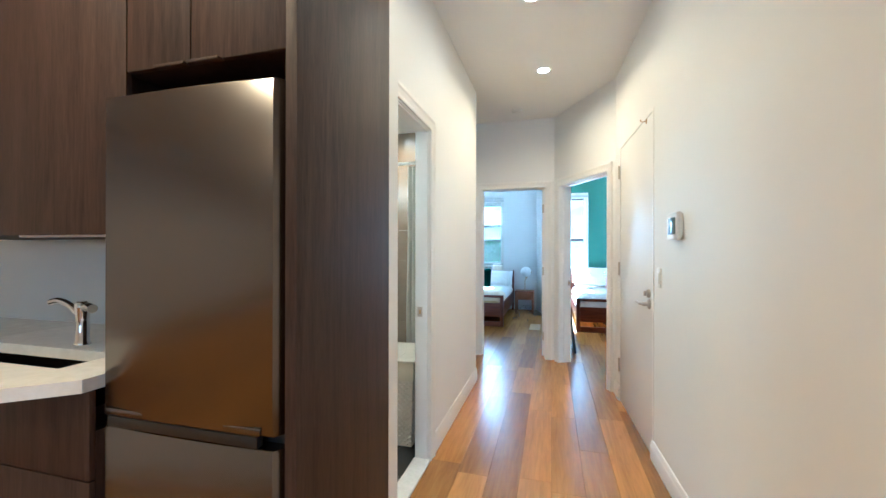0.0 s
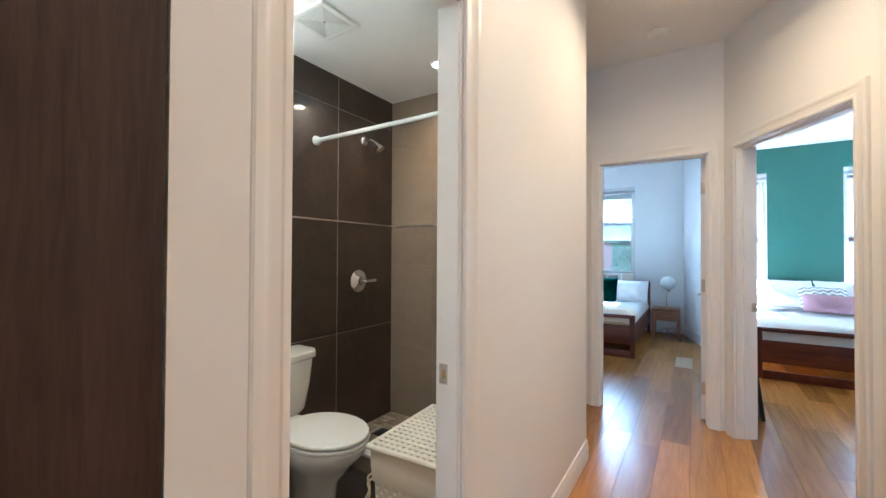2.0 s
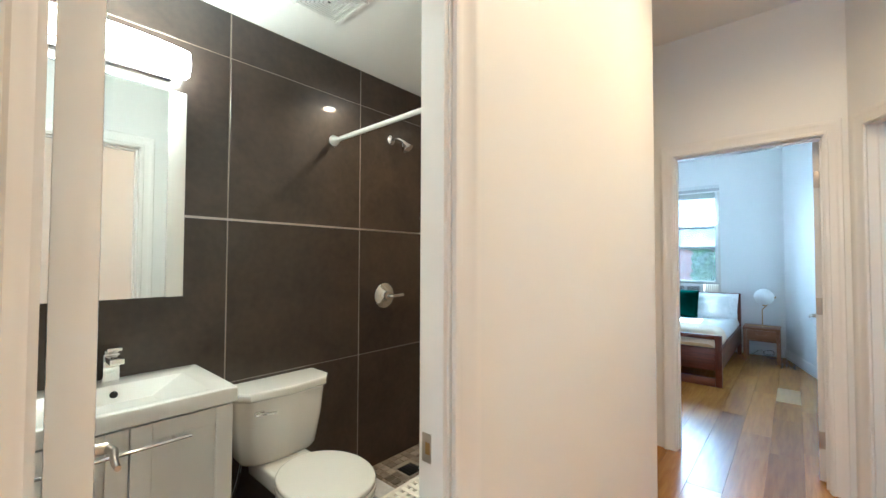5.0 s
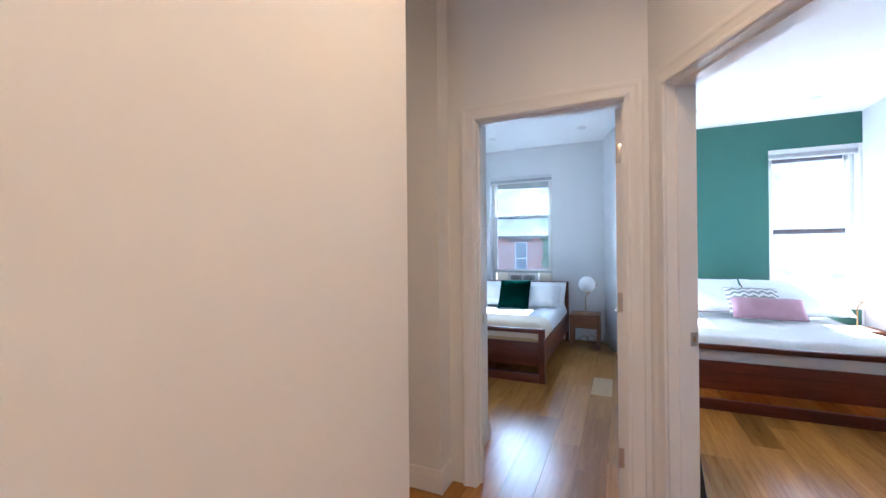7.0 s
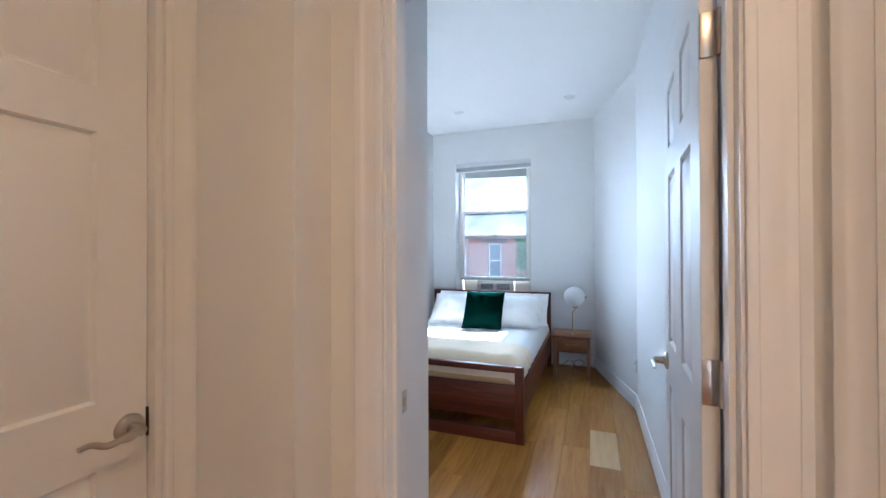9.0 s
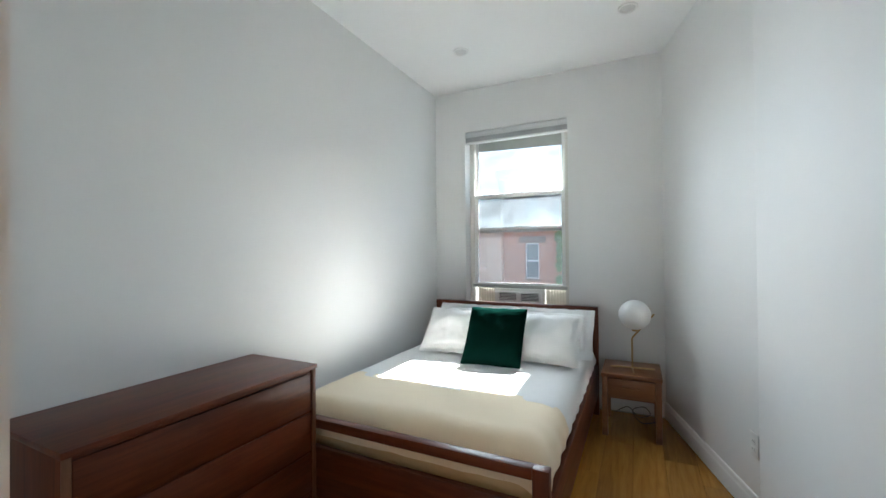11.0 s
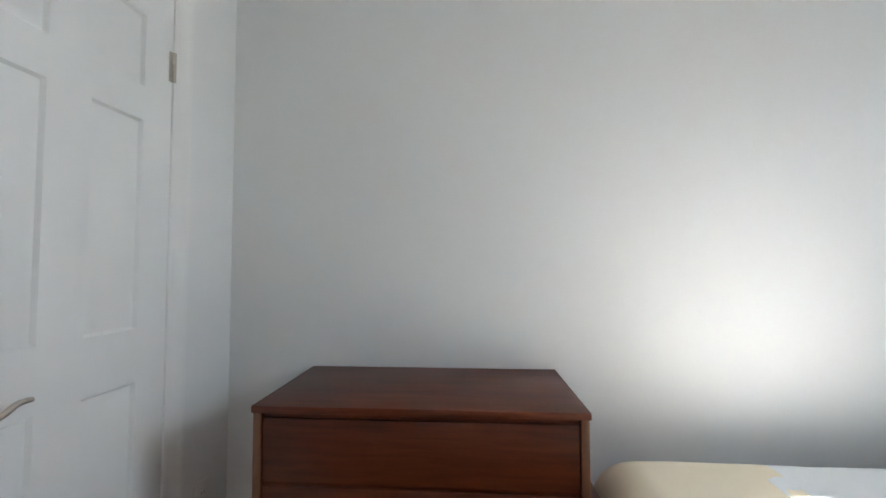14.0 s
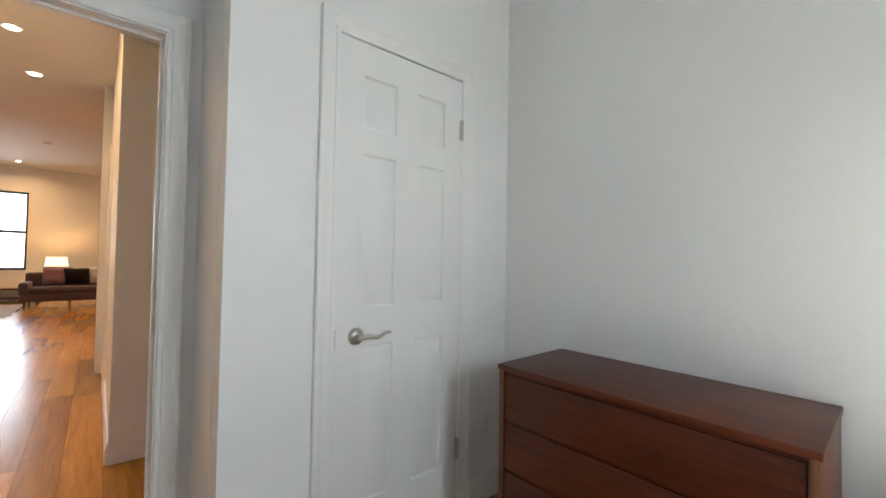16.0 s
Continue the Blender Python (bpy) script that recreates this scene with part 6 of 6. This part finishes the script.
# ivy climbing the brick
rng = random.Random(5)
bm = bmesh.new()
for k in range(4200):
    z = rng.uniform(3.6, 11.2)
    edge = -4.65 + 0.30 * noise.noise(Vector((z * 1.1, 3, 0))) + 0.22 * noise.noise(Vector((z * 3.7, 1, 5)))
    x = edge + abs(rng.gauss(0, 1.3))
    if x > -0.9:
        continue
    if noise.noise(Vector((x * 1.8, z * 1.8, 9))) < -0.28:
        continue
    s = rng.uniform(0.08, 0.17)
    y = -0.03 - rng.uniform(0, 0.16)
    a = rng.uniform(-1.0, 1.0)
    tx, tz = math.cos(a), math.sin(a)
    ny = rng.uniform(-0.5, 0.5)
    v = [bm.verts.new((x + s * (-tz * p + tx * q), y + s * ny * p + s * 0.3 * q * ny, z + s * (tx * p + tz * q))) for p, q in ((-1, 0), (-0.2, 0.75), (0.45, 0.5), (1, 0), (0.45, -0.5), (-0.2, -0.75))]
    bm.faces.new(v)
iv = tagged(new("ivy", mesh_of("ivy", bm, M_LEAF, None)), "green ivy climbing the brick house", "ivy", "", "stuff")
iv.location = (0, FYB, -7.0)
# brick party wall seen through the teal bedroom's window
pw = thing("side_building", "brick neighbour close beside the teal bedroom's window", "building", (0, 0, -7.0))
part("wall", box((3.62, 12.0, 0), (8.0, 20, 11.0)), M_BRICK, pw)
part("coping", box((3.57, 11.95, 11.0), (8.05, 20.05, 11.15), 0.02), M_BROWNSTONE, pw)

# ---- tiles of the bathroom ----


def tile(name, lo, hi, mat, parent, bev=0.0015):
    me = mesh_of(name, box(tuple(-(h - l) / 2 for l, h in zip(lo, hi)), tuple((h - l) / 2 for l, h in zip(lo, hi)), bev, 1), mat, None)
    ob = new(name, me)
    ob.location = tuple((l + h) / 2 for l, h in zip(lo, hi))
    ob.parent = parent
    return ob


wall_t = bpy.data.objects["wall_bath_tiled"]
wall_s = bpy.data.objects["wall_bath_shower_end"]
g = 0.0018
ys = [1.455, 1.508, 2.254, 2.996, 3.555]
zs = [0.006, 0.742, 1.490, 2.247, 2.459]
for a, b in zip(ys, ys[1:]):
    for c, e in zip(zs, zs[1:]):
        tile("tile", (-1.930, a + 0.003, c + g), (-1.919, b - 0.003, e - g), M_TILE, wall_t)
xs = [-1.918, -1.53, -0.93, LX - 0.081]
zs = [0.044, 0.58, 1.19, 1.490, 2.10, 2.459]
for a, b in zip(xs, xs[1:]):
    for c, e in zip(zs, zs[1:]):
        tile("tile", (a + g * 0.6, 3.555, c + g * 0.6), (b - g * 0.6, 3.566, e - g * 0.6), M_TAUPE, wall_s)
fl_b = bpy.data.objects["floor_bathroom"]
for i in range(5):
    for j in range(3):
        x0 = -1.918 + 0.30 * i
        y0 = 1.474 + 0.60 * j - (0.14 if j else 0)
        x1, y1 = min(x0 + 0.30, LX - 0.083), min(1.474 + 0.60 * (j + 1) - 0.14, 2.858)
        if x1 - x0 > 0.02 and y1 - y0 > 0.02:
            tile("floor_tile", (x0 + g, y0 + g, 0.001), (x1 - g, y1 - g, 0.010), M_SLATE, fl_b)
pan = bpy.data.objects["shower_pan"]
mos = {}
for i in range(25):
    for j in range(11):
        x, y = -1.892 + 0.052 * i, 2.985 + 0.052 * j
        if x > LX - 0.120 or (abs(x + 1.72) < 0.072 and abs(y - 3.235) < 0.072):
            continue
        if "m" not in mos:
            mos["m"] = mesh_of("mosaic_tile", box((-0.0235, -0.0235, -0.003), (0.0235, 0.0235, 0.003), 0.001, 1), M_MOSAIC, None)
        ob = new("mosaic_tile", mos["m"])
        ob.location = (x, y, 0.0445 + rng.uniform(0, 0.0008))
        ob.parent = pan

# ---- floor boards ----
floor_ob = structure("floor", box((-3.7, -7.1, -0.0218), (3.3, 8.66, -0.012)), M_WALNUT_Y)
PW = 0.176
PALE = (11, 6.43, 6.95)        # one pale board: its row, from, to
rng = random.Random(11)
lengths = [0.8, 1.0, 1.25, 1.5, 1.8, 2.1]
shared = {}
far = bmesh.new()


def board_box(bm, w, ln, x=0.0, y=0.0, z=0.0):
    """A board with chamfered upper edges."""
    c = 0.0010
    lo = [bm.verts.new((x + sx * w / 2, y + sy * ln / 2, z - 0.012)) for sx, sy in ((-1, -1), (1, -1), (1, 1), (-1, 1))]
    md = [bm.verts.new((x + sx * w / 2, y + sy * ln / 2, z - c)) for sx, sy in ((-1, -1), (1, -1), (1, 1), (-1, 1))]
    hi = [bm.verts.new((x + sx * (w / 2 - c), y + sy * (ln / 2 - c), z)) for sx, sy in ((-1, -1), (1, -1), (1, 1), (-1, 1))]
    for a, b in ((lo, md), (md, hi)):
        for k in range(4):
            bm.faces.new((a[k], a[(k + 1) % 4], b[(k + 1) % 4], b[k]))
    bm.faces.new(hi)


count = 0
rows_n = int((2.66 + 2.05) / PW) + 1
for r in range(rows_n):
    x = -2.05 + PW * (r + 0.5)
    y = -0.5 - rng.uniform(0, 1.2)
    while y < 8.62:
        ln = rng.choice(lengths)
        y1 = min(y + ln, 8.64)
        pale = False
        if r == PALE[0] and y < PALE[1] < y1 + 0.4:
            y1 = PALE[1]
        elif r == PALE[0] and abs(y - PALE[1]) < 0.001:
            y1, pale = PALE[2], True
        near = y1 > 0.2 and (x < 0.95 or y > 4.3) and not (-1.95 < x < -0.62 and 1.4 < (y + y1) / 2 < 3.3)
        ln2 = y1 - y
        if near and count < 300:
            key = (round(ln2, 3), pale)
            if key not in shared:
                bm = bmesh.new()
                board_box(bm, PW - 0.0006, ln2 - 0.0006)
                shared[key] = mesh_of("floor_board", bm, M_PALEBOARD if pale else M_FLOOR, None)
            ob = new("floor_board", shared[key])
            ob.location = (x, (y + y1) / 2, 0.0)
            ob.parent = floor_ob
            count += 1
        elif not (-1.9 < x < -0.62 and y > 1.5 and y1 < 3.5):
            board_box(far, PW - 0.0006, ln2 - 0.0006, x, (y + y1) / 2)
        y = y1
for r in range(40):
    x = -3.65 + PW * (r + 0.5)
    y = -7.1
    while y < -0.3:
        ln = rng.choice(lengths)
        board_box(far, PW - 0.0008, ln - 0.0008, x, y + ln / 2, -0.001)
        y += ln
rest = part("floor_boards_beyond", far, M_FLOOR, floor_ob, "", None)
tagged(rest, "honey oak boards continuing into the living room", "", "", "stuff")
